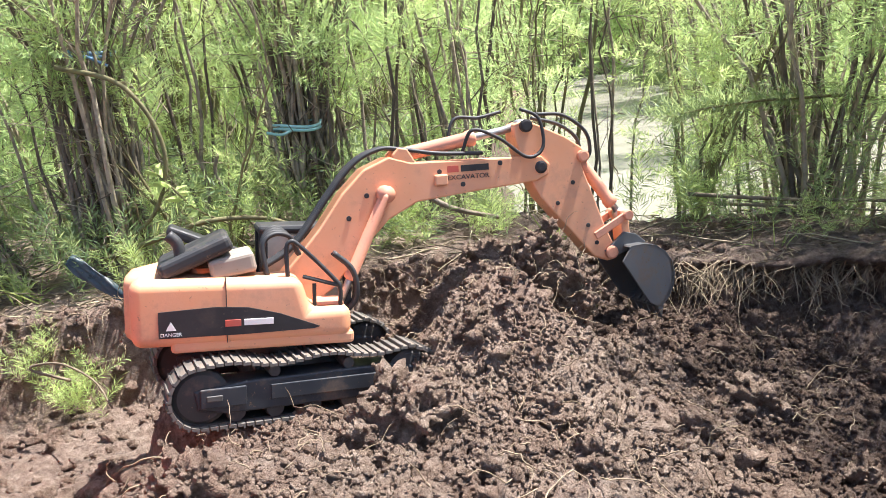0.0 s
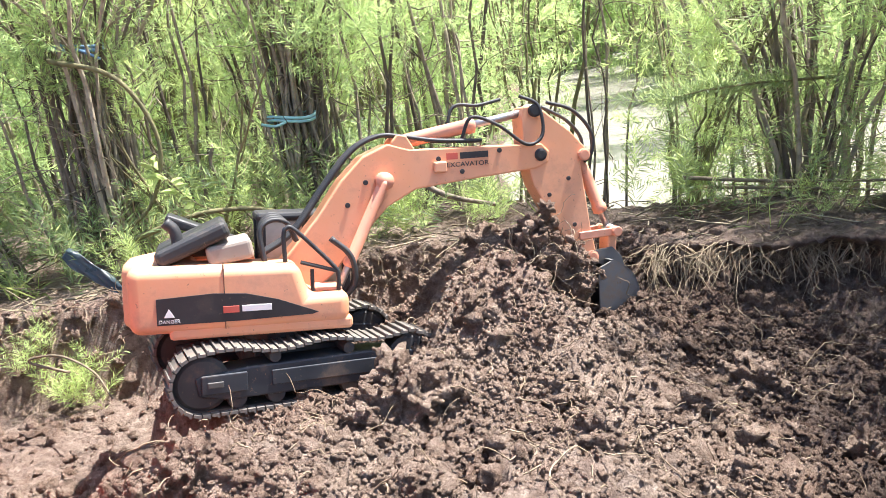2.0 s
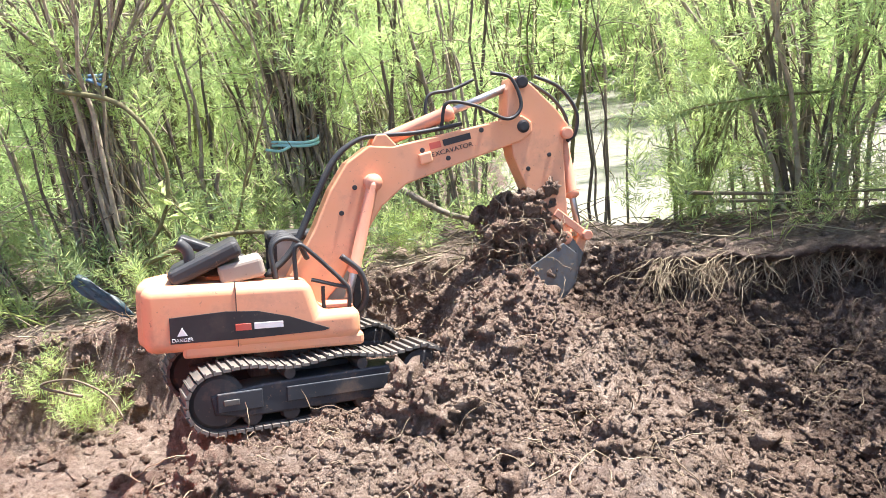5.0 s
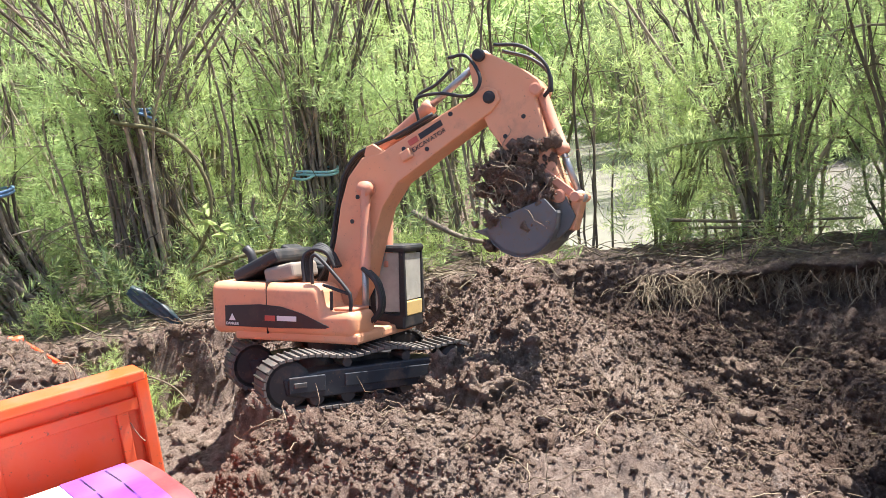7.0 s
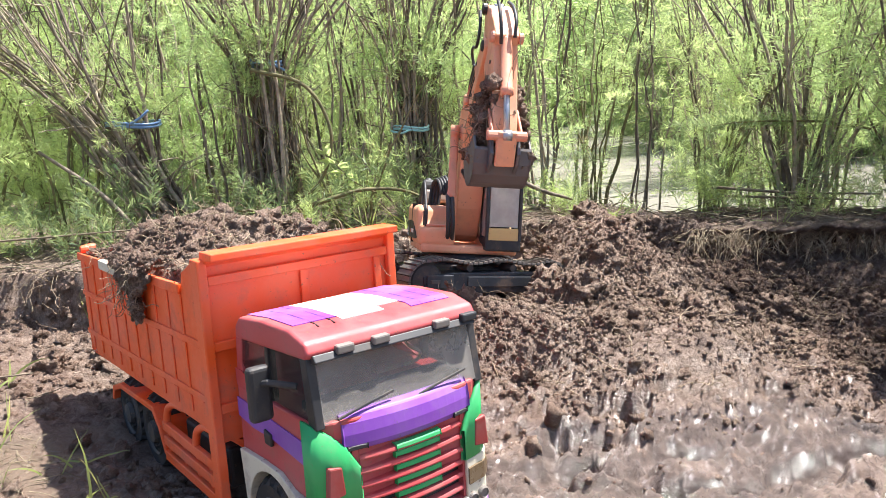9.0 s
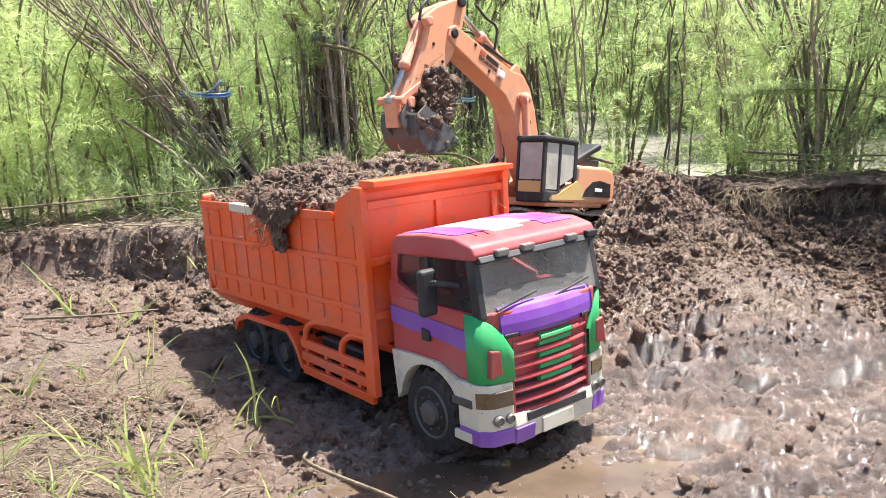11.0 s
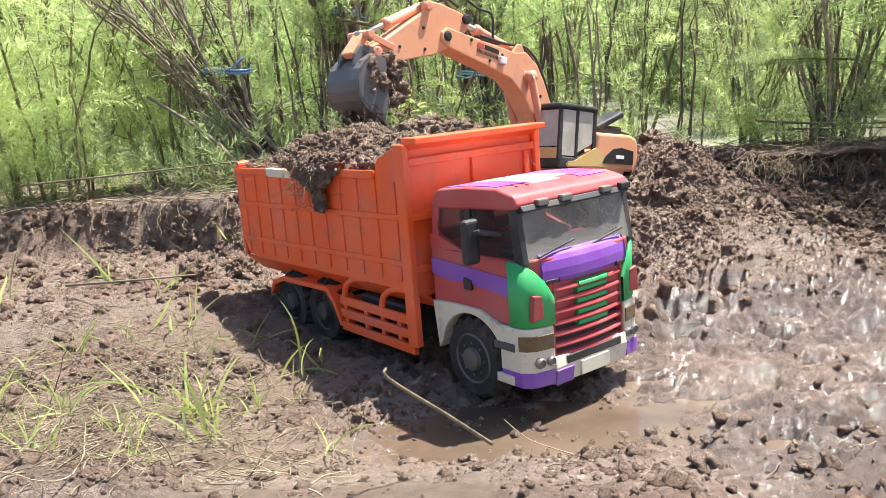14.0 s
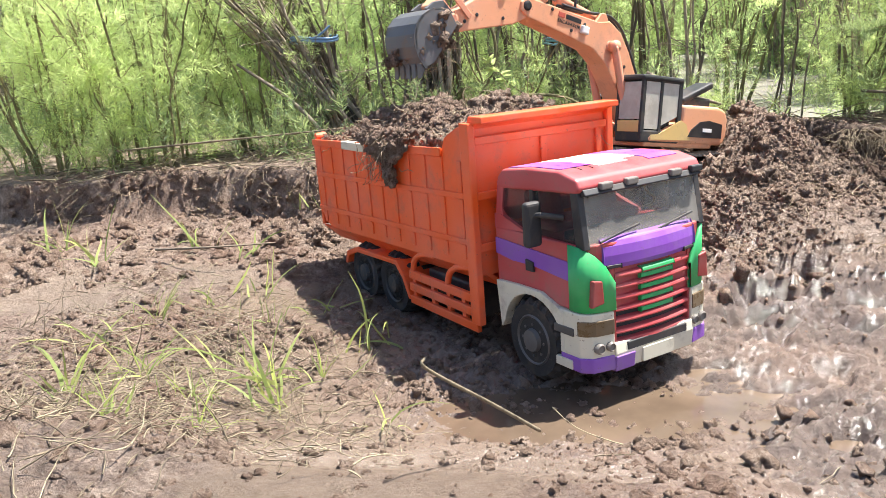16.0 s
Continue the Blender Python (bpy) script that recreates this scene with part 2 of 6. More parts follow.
def tube(bm, pts, r, n=8, r1=None, caps=True):
    pts = [Vector(p) for p in pts]
    r1 = r if r1 is None else r1
    rings, side = [], None
    for i, p in enumerate(pts):
        d = (pts[min(i + 1, len(pts) - 1)] - pts[max(i - 1, 0)]).normalized()
        if side is None:
            side = d.orthogonal().normalized()
        side = (side - d * side.dot(d)).normalized()
        up = d.cross(side)
        k = r + (r1 - r) * i / max(1, len(pts) - 1)
        rings.append([bm.verts.new(p + (side * math.cos(a) + up * math.sin(a)) * k) for a in (2 * math.pi * j / n for j in range(n))])
    for a, b in zip(rings, rings[1:]):
        for j in range(n):
            bm.faces.new((a[j], a[(j + 1) % n], b[(j + 1) % n], b[j]))
    if caps:
        bm.faces.new(rings[0][::-1])
        bm.faces.new(rings[-1])
    return bm


def lathe(bm, prof, centre, n=24, axis="y"):
    """Rings of (radius, offset along the axis) about centre."""
    c = Vector(centre)
    rings = []
    for r, o in prof:
        ring = []
        for j in range(n):
            a = 2 * math.pi * j / n
            u, v = r * math.cos(a), r * math.sin(a)
            ring.append(bm.verts.new(c + (Vector((u, o, v)) if axis == "y" else Vector((o, u, v)) if axis == "x" else Vector((u, v, o)))))
        rings.append(ring)
    for a, b in zip(rings, rings[1:]):
        for j in range(n):
            bm.faces.new((a[j], a[(j + 1) % n], b[(j + 1) % n], b[j]))
    bm.faces.new(rings[0][::-1])
    bm.faces.new(rings[-1])
    return bm


def bezier(ps, n=14):
    """A smooth line through the points."""
    ps = [Vector(p) for p in ps]
    q = [2 * ps[0] - ps[1], *ps, 2 * ps[-1] - ps[-2]]
    out = []
    for i in range(1, len(q) - 2):
        a, b, c, d = q[i - 1:i + 3]
        for k in range(n):
            t = k / n
            out.append(0.5 * (2 * b + (c - a) * t + (2 * a - 5 * b + 4 * c - d) * t * t + (3 * b - a - 3 * c + d) * t ** 3))
    return out + [ps[-1]]


def text_part(name, body, size, material, parent, m, label="", squeeze=1.0):
    cu = bpy.data.curves.new(name, "FONT")
    cu.body, cu.size, cu.extrude, cu.align_x, cu.align_y = body, size, 0.0004, "CENTER", "CENTER"
    tmp = bpy.data.objects.new(name, cu)
    scene.collection.objects.link(tmp)
    me = bpy.data.meshes.new_from_object(tmp.evaluated_get(bpy.context.evaluated_depsgraph_get()))
    bpy.data.objects.remove(tmp)
    me.transform(m @ Matrix.Diagonal((squeeze, 1, 1, 1)))
    return link(name, me, material, parent, label)


def empty(name, m, label, category, group="", kind=""):
    ob = new(name)
    ob.empty_display_size = 0.05
    ob.matrix_basis = m
    return tagged(ob, label, category, group, kind)


# ---- noise on arrays ----
def hash2(ix, iy, seed):
    h = (ix.astype(np.int64) * 374761393 + iy.astype(np.int64) * 668265263 + seed * 1274126177) & 0xFFFFFFFF
    h = ((h ^ (h >> 13)) * 1274126177) & 0xFFFFFFFF
    return ((h ^ (h >> 16)) & 0xFFFF) / 65535.0


def vnoise(x, y, seed=0):
    ix, iy = np.floor(x), np.floor(y)
    fx, fy = x - ix, y - iy
    fx, fy = fx * fx * (3 - 2 * fx), fy * fy * (3 - 2 * fy)
    a, b = hash2(ix, iy, seed), hash2(ix + 1, iy, seed)
    c, d = hash2(ix, iy + 1, seed), hash2(ix + 1, iy + 1, seed)
    return (a + (b - a) * fx) * (1 - fy) + (c + (d - c) * fx) * fy


def fbm(x, y, f, octaves=4, seed=0, gain=0.5):
    s, amp, tot = 0, 1.0, 0.0
    for o in range(octaves):
        s = s + amp * vnoise(x * f + 17.3 * o, y * f - 9.1 * o, seed + o)
        tot += amp
        f, amp = f * 2.03, amp * gain
    return s / tot - 0.5


def sm(a, b, v):
    t = np.clip((v - a) / (b - a), 0, 1)
    return t * t * (3 - 2 * t)


# ---- ground ----
BASE = Vector((0.184, 0.539, 0.086))
CREST_X = [-6, -1.2, -0.9, -0.7, -0.45, -0.2, 0.0, 0.3, 0.5, 0.63, 0.73, 0.83, 0.95, 1.1, 1.4, 2.0, 6]
CREST_Y = [0.9, 0.74, 0.68, 0.70, 0.62, 0.74, 0.82, 0.86, 0.85, 0.83, 0.80, 0.775, 0.74, 0.64, 0.35, -0.5, -6]


def pale_mud(x, y):
    """Where the near ground is smoothed, pale drying mud."""
    return sm(0.12, -0.04, x) * sm(0.36, 0.22, y) * sm(0.03, 0.13, fbm(x, y * 1.3, 5.5, 3, 131) + 0.16 * np.exp(-((x + 0.13) / 0.10) ** 2 - ((y + 0.32) / 0.09) ** 2))


def height(x, y, rough=True):
    wob = fbm(x, y, 5, 3, 3)
    # pit floor: level mud by the truck, rising to the grassy near side
    z = 0.045 * sm(-0.12, -0.6, x) + 0.012 * sm(0.1, 0.5, y)
    z = z + 0.075 * sm(-0.24, -0.52, y + 0.10 * (x - 0.0)) * sm(0.35, -0.05, x)
    z = z + 0.02 * sm(-0.3, -0.6, y)
    # puddle hollows
    z = z - 0.016 * np.exp(-(((x - 0.03) / 0.21) ** 2 + ((y + 0.19) / 0.085) ** 2) ** 2)
    z = z + 0.008 * sm(0.17, 0.27, x) * sm(0.1, 0.0, y)
    # platform under the excavator
    dx, dy = x - BASE.x, y - BASE.y
    plat = BASE.z - 0.111 * dx - 0.112 * dy
    plat = np.minimum(plat, 0.125 - 0.55 * np.maximum(0, 0.24 - y))
    m = sm(0.00, 0.10, x + 0.3 * wob + 0.25 * (y - 0.45)) * sm(0.02, 0.075, y + 0.12 * wob + 0.10 * (x - 0.2)) * sm(0.72, 0.42, x + 0.3 * (y - 0.4) + 0.3 * wob)
    z = z * (1 - m) + np.maximum(plat, z) * m
    # the dug mound before the machine
    a = ((x - 0.475) * 0.85 + (y - 0.65) * 0.25) / 0.135
    b = ((y - 0.65) * 0.9 - (x - 0.475) * 0.2) / 0.155
    z = z + 0.158 * np.exp(-(a * a + b * b) ** 1.15)
    a, b = (x - 0.42) / 0.10, (y - 0.47) / 0.10
    z = z + 0.042 * np.exp(-(a * a + b * b))
    a, b = (x - 0.335) / 0.045, (y - 0.385) / 0.055
    z = z + 0.034 * np.exp(-(a * a + b * b) ** 1.3)
    a, b = (x - 0.15) / 0.09, (y - 0.27) / 0.05
    z = z + 0.022 * np.exp(-(a * a + b * b))
    # the scoop dug out of the mound's far side
    z = np.minimum(z, 0.088 + 1.4 * np.maximum(0, np.hypot(x - 0.578, (y - 0.615) * 0.5) - 0.045))
    # banks round the pit
    d = y - np.interp(x, CREST_X, CREST_Y) + 0.10 * wob + 0.03 * fbm(x, y, 22, 2, 9)
    top = 0.145 + 0.012 * sm(0.2, 0.5, x) - 0.020 * sm(0.5, 0.75, x) + 0.02 * fbm(x, y, 3, 2, 5)
    # loose slope heaped against the foot of the right bank
    slope = 0.092 - 0.44 * np.maximum(0, -d - 0.02)
    low = 0.5 * (z + slope) + 0.5 * np.sqrt((z - slope) ** 2 + 0.0006)
    z = z + (low - z) * sm(0.48, 0.64, x)
    k = sm(-0.035, 0.012, d)
    z = z * (1 - k) + np.maximum(top, z) * k
    # the ground falls to the river behind, and on to the far side
    river = sm(0.32, 0.62, x - 0.10 * (y - 1.3) + 0.2 * wob) * sm(0.25, 0.6, d) * sm(40, 26, y)
    z = z - 0.20 * river
    z = z + 0.04 * sm(3, 14, y) * (1 - river)
    if rough:
        near = sm(3.0, 1.2, np.abs(x)) * sm(2.0, 1.0, y)
        dug = np.clip(m * 1.1 + sm(0.25, 0.5, x) * sm(0.10, 0.25, y) + 0.45, 0, 1) * (1 - 0.6 * k)
        flat = sm(0.06, 0.2, x) * sm(0.10, 0.0, y) * (1 - 0.9 * sm(-0.3, -0.45, y))
        flat = np.maximum(flat, sm(0.25, 0.12, np.hypot(x + 0.03, (y + 0.13) * 1.15)))
        flat = np.maximum(flat, sm(0.20, 0.08, np.abs((x + 0.2) * 0.82 + (y - 0.2) * 0.57)) * sm(0.45, 0.2, np.hypot(x + 0.15, y - 0.1)))
        flat = np.maximum(flat, 0.85 * sm(0.08, 0.16, x) * sm(0.62, 0.42, x) * sm(0.24, 0.15, y) * (1 - k))
        dug = dug * (1 - 0.76 * flat) * (1 - 0.8 * pale_mud(x, y))
        dug = dug * (1 - 0.5 * np.exp(-((x - 0.15) / 0.13) ** 2 - ((y - 0.22) / 0.09) ** 2))
        r1 = 1 - np.abs(2 * (fbm(x, y, 20, 3, 21) + 0.5) - 1) * 2
        r2 = np.abs(fbm(x, y, 62, 2, 88))
        r3 = np.abs(fbm(x + 3, y, 120, 2, 89))
        z = z + near * dug * (0.042 * fbm(x, y, 13, 3, 31) + 0.010 * np.clip(r1, -1, 1) + 0.022 * fbm(x, y, 45, 3, 41, 0.75) - 0.020 * r2 - 0.026 * r3 + 0.006)
        z = z + near * flat * (0.020 * fbm(x, y, 75, 3, 43, 0.75) - 0.016 * r3)
        z = z + near * flat * sm(0.10, 0.24, x + 0.4 * (y + 0.2)) * (0.018 * fbm(x, y * 1.5, 9, 3, 47) + 0.003)
        pits = (sm(0.09, 0.27, fbm(x * 0.8, y * 1.9, 15, 2, 77)) + 0.35 * sm(0.08, 0.30, fbm(x, y * 1.7, 31, 2, 78))) * sm(-0.34, -0.24, y)
        z = z - near * flat * sm(0.08, 0.2, x) * 0.026 * pits
        z = z + 0.03 * (1 - near) * fbm(x, y, 1.5, 3, 51)
    return z


def axis_steps(lo, hi, step, far):
    out = list(np.arange(lo, hi, step))
    s, v = step, out[-1]
    while v < far:
        s *= 1.25
        v += s
        out.append(v)
    s, v = step, out[0]
    while v > -far:
        s *= 1.25
        v -= s
        out.insert(0, v)
    return np.array(out)


def build_ground():
    gx, gy = axis_steps(-1.15, 1.25, 0.0036, 900), axis_steps(-0.62, 0.95, 0.0036, 900)
    X, Y = np.meshgrid(gx, gy)
    Z = height(X, Y)
    # overhang: the sod of the bank leans out over the pit
    D = Y - np.interp(X, CREST_X, CREST_Y) + 0.10 * fbm(X, Y, 5, 3, 3) + 0.03 * fbm(X, Y, 22, 2, 9)
    lip = sm(-0.014, 0.004, D) * sm(0.16, 0.02, D) * sm(0.62, 0.80, X) * sm(1.25, 1.1, X)
    Z = Z + 0.010 * lip * (0.5 + fbm(X, Y, 16, 2, 15))
    Y = Y - (0.050 + 0.05 * fbm(X, Y, 12, 2, 19)) * lip
    X = X - 0.018 * lip
    nx, ny = len(gx), len(gy)
    co = np.stack([X, Y, Z], -1).reshape(-1, 3)
    i = (np.arange(ny - 1)[:, None] * nx + np.arange(nx - 1)).ravel()
    faces = np.stack([i, i + 1, i + nx + 1, i + nx], 1)
    me = bpy.data.meshes.new("ground")
    me.vertices.add(len(co))
    me.vertices.foreach_set("co", co.ravel())
    me.loops.add(faces.size)
    me.loops.foreach_set("vertex_index", faces.ravel())
    me.polygons.add(len(faces))
    me.polygons.foreach_set("loop_start", np.arange(len(faces)) * 4)
    me.polygons.foreach_set("loop_total", np.full(len(faces), 4))
    me.update(calc_edges=True)
    wet = 1.4 * sm(0.02, 0.18, X) * sm(0.15, 0.04, Y) * sm(1.2, 0.6, X)
    wet = np.maximum(wet, sm(0.32, 0.15, np.hypot(X + 0.02, Y + 0.05)))
    wet = np.maximum(wet, 0.75 * sm(0.3, 0.05, Y) * sm(-0.75, -0.3, X))
    wet = wet * (0.55 + 0.45 * sm(-0.2, 0.2, fbm(X, Y, 7, 3, 61))) * sm(0.13, 0.06, Z)
    at = me.attributes.new("wet", "FLOAT", "POINT")
    at.data.foreach_set("value", wet.astype(np.float32).ravel())
    at = me.attributes.new("moist_shade", "FLOAT", "POINT")
    at.data.foreach_set("value", dug_shade(X, Y).astype(np.float32).ravel())
    at = me.attributes.new("pale", "FLOAT", "POINT")
    at.data.foreach_set("value", pale_mud(X, Y).astype(np.float32).ravel())
    ob = link("ground", me, M_GROUND, smooth=True)
    tagged(ob, "churned brown soil of the pit, wet mud and grassy banks", "ground", kind="structure")


def hz(x, y):
    return float(height(np.array([float(x)]), np.array([float(y)]))[0])


def disc_sheet(name, pts, z, material, label, category):
    bm = bmesh.new()
    bm.faces.new([bm.verts.new((x, y, z)) for x, y in pts])
    ob = part(name, bm, material, None)
    return tagged(ob, label, category, kind="structure")


def blob_ring(cx, cy, rx, ry, seed, n=40):
    rnd = random.Random(seed)
    ph = [rnd.uniform(0, 6.3) for _ in range(3)]
    return [(cx + rx * math.cos(a) * k, cy + ry * math.sin(a) * k) for a, k in
            ((a, 1 + 0.12 * math.sin(3 * a + ph[0]) + 0.07 * math.sin(7 * a + ph[1]) + 0.05 * math.sin(13 * a + ph[2])) for a in (2 * math.pi * i / n for i in range(n)))]


# ---- joined soil, roots and leaves ----
class Bag:
    """Collects many small meshes and joins them into one."""

    def __init__(self):
        self.v, self.f, self.n = [], [], 0

    def add(self, co, faces):
        self.v.append(co)
        self.f.append(faces + self.n)
        self.n += len(co)

    def mesh(self, name):
        co = np.concatenate(self.v)
        me = bpy.data.meshes.new(name)
        me.vertices.add(len(co))
        me.vertices.foreach_set("co", co.astype(np.float32).ravel())
        flat = np.concatenate([f.ravel() for f in self.f])
        tot = np.concatenate([np.full(len(f), f.shape[1]) for f in self.f])
        me.loops.add(len(flat))
        me.loops.foreach_set("vertex_index", flat)
        me.polygons.add(len(tot))
        me.polygons.foreach_set("loop_start", np.concatenate([[0], np.cumsum(tot)[:-1]]))
        me.polygons.foreach_set("loop_total", tot)
        me.update(calc_edges=True)
        return me


def ico(sub):
    bm = bmesh.new()
    bmesh.ops.create_icosphere(bm, subdivisions=sub, radius=1)
    co = np.array([v.co[:] for v in bm.verts])
    f = np.array([[v.index for v in p.verts] for p in bm.faces])
    bm.free()
    return co, f


def lumps(sub, count, seed):
    """Rough clod shapes, no two alike."""
    co, f = ico(sub)
    noise.seed_set(seed)
    out = []
    for i in range(count):
        off = Vector((i * 7.1, i * 3.3, seed))
        k = np.array([1 + 0.75 * noise.noise(Vector(c) * 1.4 + off) + 0.65 * noise.noise(Vector(c) * 3.1 + off) + 0.35 * noise.noise(Vector(c) * 7 + off) for c in co])
        out.append(co * k[:, None])
    return out, f


RNG = np.random.default_rng(7)
LUMP1, LUMP1F = lumps(1, 10, 3)
LUMP2, LUMP2F = lumps(2, 10, 5)
LUMP3, LUMP3F = lumps(3, 6, 9)
LUMP4, LUMP4F = lumps(4, 5, 13)


def turn_rand():
    q = RNG.normal(size=4)
    q /= np.linalg.norm(q)
    w, x, y, z = q
    return np.array([[1 - 2 * (y * y + z * z), 2 * (x * y - z * w), 2 * (x * z + y * w)], [2 * (x * y + z * w), 1 - 2 * (x * x + z * z), 2 * (y * z - x * w)], [2 * (x * z - y * w), 2 * (y * z + x * w), 1 - 2 * (x * x + y * y)]])


def clod(bag, p, r, fine=0):
    shapes, f = ((LUMP1, LUMP1F) if r < 0.0034 else (LUMP2, LUMP2F), (LUMP3, LUMP3F), (LUMP4, LUMP4F))[int(fine)]
    s = shapes[RNG.integers(len(shapes))] * (r * RNG.uniform(0.7, 1.3, 3))
    bag.add(s @ turn_rand().T + np.array(p), f)


def wire(bag, pts, r0, r1, n=4):
    """A thin tapering stalk along the points."""
    pts = np.asarray(pts, float)
    d = np.gradient(pts, axis=0)
    d /= np.linalg.norm(d, axis=1)[:, None] + 1e-9
    ref = np.array([0.31, 0.52, 0.79])
    a = np.cross(d, ref)
    a /= np.linalg.norm(a, axis=1)[:, None] + 1e-9
    b = np.cross(d, a)
    k = len(pts)
    rad = np.linspace(r0, r1, k)[:, None]
    ang = 2 * np.pi * np.arange(n) / n
    co = (pts[:, None] + rad[:, None] * (a[:, None] * np.cos(ang)[None, :, None] + b[:, None] * np.sin(ang)[None, :, None])).reshape(-1, 3)
    i = (np.arange(k - 1)[:, None] * n + np.arange(n)).ravel()
    j = (np.arange(k - 1)[:, None] * n + (np.arange(n) + 1) % n).ravel()
    bag.add(co, np.stack([i, j, j + n, i + n], 1))


def wander(p, d, length, steps, curl, droop=0.0):
    p, d = np.array(p, float), np.array(d, float)
    d /= np.linalg.norm(d)
    out = [p]
    for _ in range(steps):
        d = d + RNG.normal(0, curl, 3) + np.array([0, 0, -droop])
        d /= np.linalg.norm(d)
        p = p + d * length / steps
        out.append(p)
    return np.array(out)


def sprig_shape(n_leaf, spread, seed):
    """A feathery sprig along +x, one unit long: fine leaflets all round a thin stalk."""
    r = np.random.default_rng(seed)
    v, f = [], []
    for i in range(n_leaf):
        t = 0.06 + 0.94 * (i + r.uniform(0, 1)) / n_leaf
        a = r.uniform(0, 2 * np.pi)
        ln = spread * (0.55 + 0.45 * math.sin(math.pi * min(1, 0.2 + 0.8 * t))) * r.uniform(0.7, 1.2)
        out = np.array([r.uniform(0.5, 1.1), math.cos(a), math.sin(a)])
        out /= np.linalg.norm(out)
        side = np.cross(out, r.normal(size=3))
        side /= np.linalg.norm(side) + 1e-9
        p = np.array([t, 0.05 * math.sin(3 * t), 0.0])
        w = spread * (0.034 if n_leaf > 30 else 0.050)
        q = len(v)
        v += [p, p + out * ln * 0.5 + side * w, p + out * ln, p + out * ln * 0.5 - side * w]
        f.append([q, q + 1, q + 2, q + 3])
    return np.array(v), np.array(f)


SPRIGS = [sprig_shape(52, 0.27, s) for s in range(5)]
SPRIGS_FAR = [sprig_shape(22, 0.38, s + 20) for s in range(5)]


def sprig(bag, p, d, size, far=False):
    co, f = (SPRIGS_FAR if far else SPRIGS)[RNG.integers(5)]
    d = np.array(d, float)
    d /= np.linalg.norm(d)
    a = np.cross(d, RNG.normal(size=3))
    a /= np.linalg.norm(a)
    bag.add((co @ np.stack([d, a, np.cross(d, a)])) * size + np.array(p), f)


build_ground()
disc_sheet("water", blob_ring(0.13, -0.185, 0.36, 0.125, 3), -0.0105, M_WATER, "shallow muddy brown puddle before the truck", "puddle")
disc_sheet("river", [(0.2, 1.0), (6.0, 0.4), (40, 6), (40, 60), (-2, 60), (0.3, 6)], 0.055, M_RIVER, "pale muddy river behind the shrubs", "river")


# ---- dump truck ----
def lin(z, x):
    return z + 0.027 * (x + 0.45)


def slab(name, x0, x1, y0, y1, z0, z1, material, parent, w=0.0015, label="", seg=2):
    return part(name, bev(box(bmesh.new(), x0, x1, y0, y1, z0, z1), w, seg), material, parent, label)


def soften(ob):
    ob.modifiers.new("even_normals", "WEIGHTED_NORMAL")
    return ob


def wheel(parent, x, y, z, out, dual):
    """A tyre with lugs on a dished rim; out is +1 or -1, the side that shows."""
    R, wd = 0.046, 0.050 if dual else 0.030
    bm = bmesh.new()
    y0, y1 = (y, y - out * wd)
    a = (y1 - y0)
    lathe(bm, [(0.028, a * 0.02), (0.040, 0.0), (R - 0.003, a * 0.08), (R, a * 0.2), (R, a * 0.47), (R - 0.003, a * 0.5), (R, a * 0.53), (R, a * 0.8), (R - 0.003, a * 0.92), (0.040, a), (0.028, a * 0.98)], (x, y0, z), 72)
    for i, v in enumerate(bm.verts):
        ring, k = divmod(i, 72)
        if 2 <= ring <= 8 and ((k + (ring > 5) * 2) // 2) % 2:
            d = Vector((v.co.x - x, 0, v.co.z - z))
            v.co -= d.normalized() * 0.0035
    ob = part("wheel", bm, M_TYRE, parent, "muddy black rubber tyre")
    bm = bmesh.new()
    lathe(bm, [(0.029, -0.001 * out), (0.027, 0.0012 * out), (0.022, -0.004 * out), (0.014, -0.003 * out), (0.012, 0.004 * out), (0.004, 0.005 * out)], (x, y0, z), 28)
    for i in range(8):
        t = 2 * math.pi * i / 8
        lathe(bm, [(0.0016, -0.004 * out), (0.0016, 0.0005 * out)], (x + math.cos(t) * 0.018, y0, z + math.sin(t) * 0.018), 6)
    # rear rims: dark mud, with the shadow under the bed in the colour too
    part("rim", bm, M_TRACK if dual else M_RIM, ob, "dull rim caked with mud")
    return ob


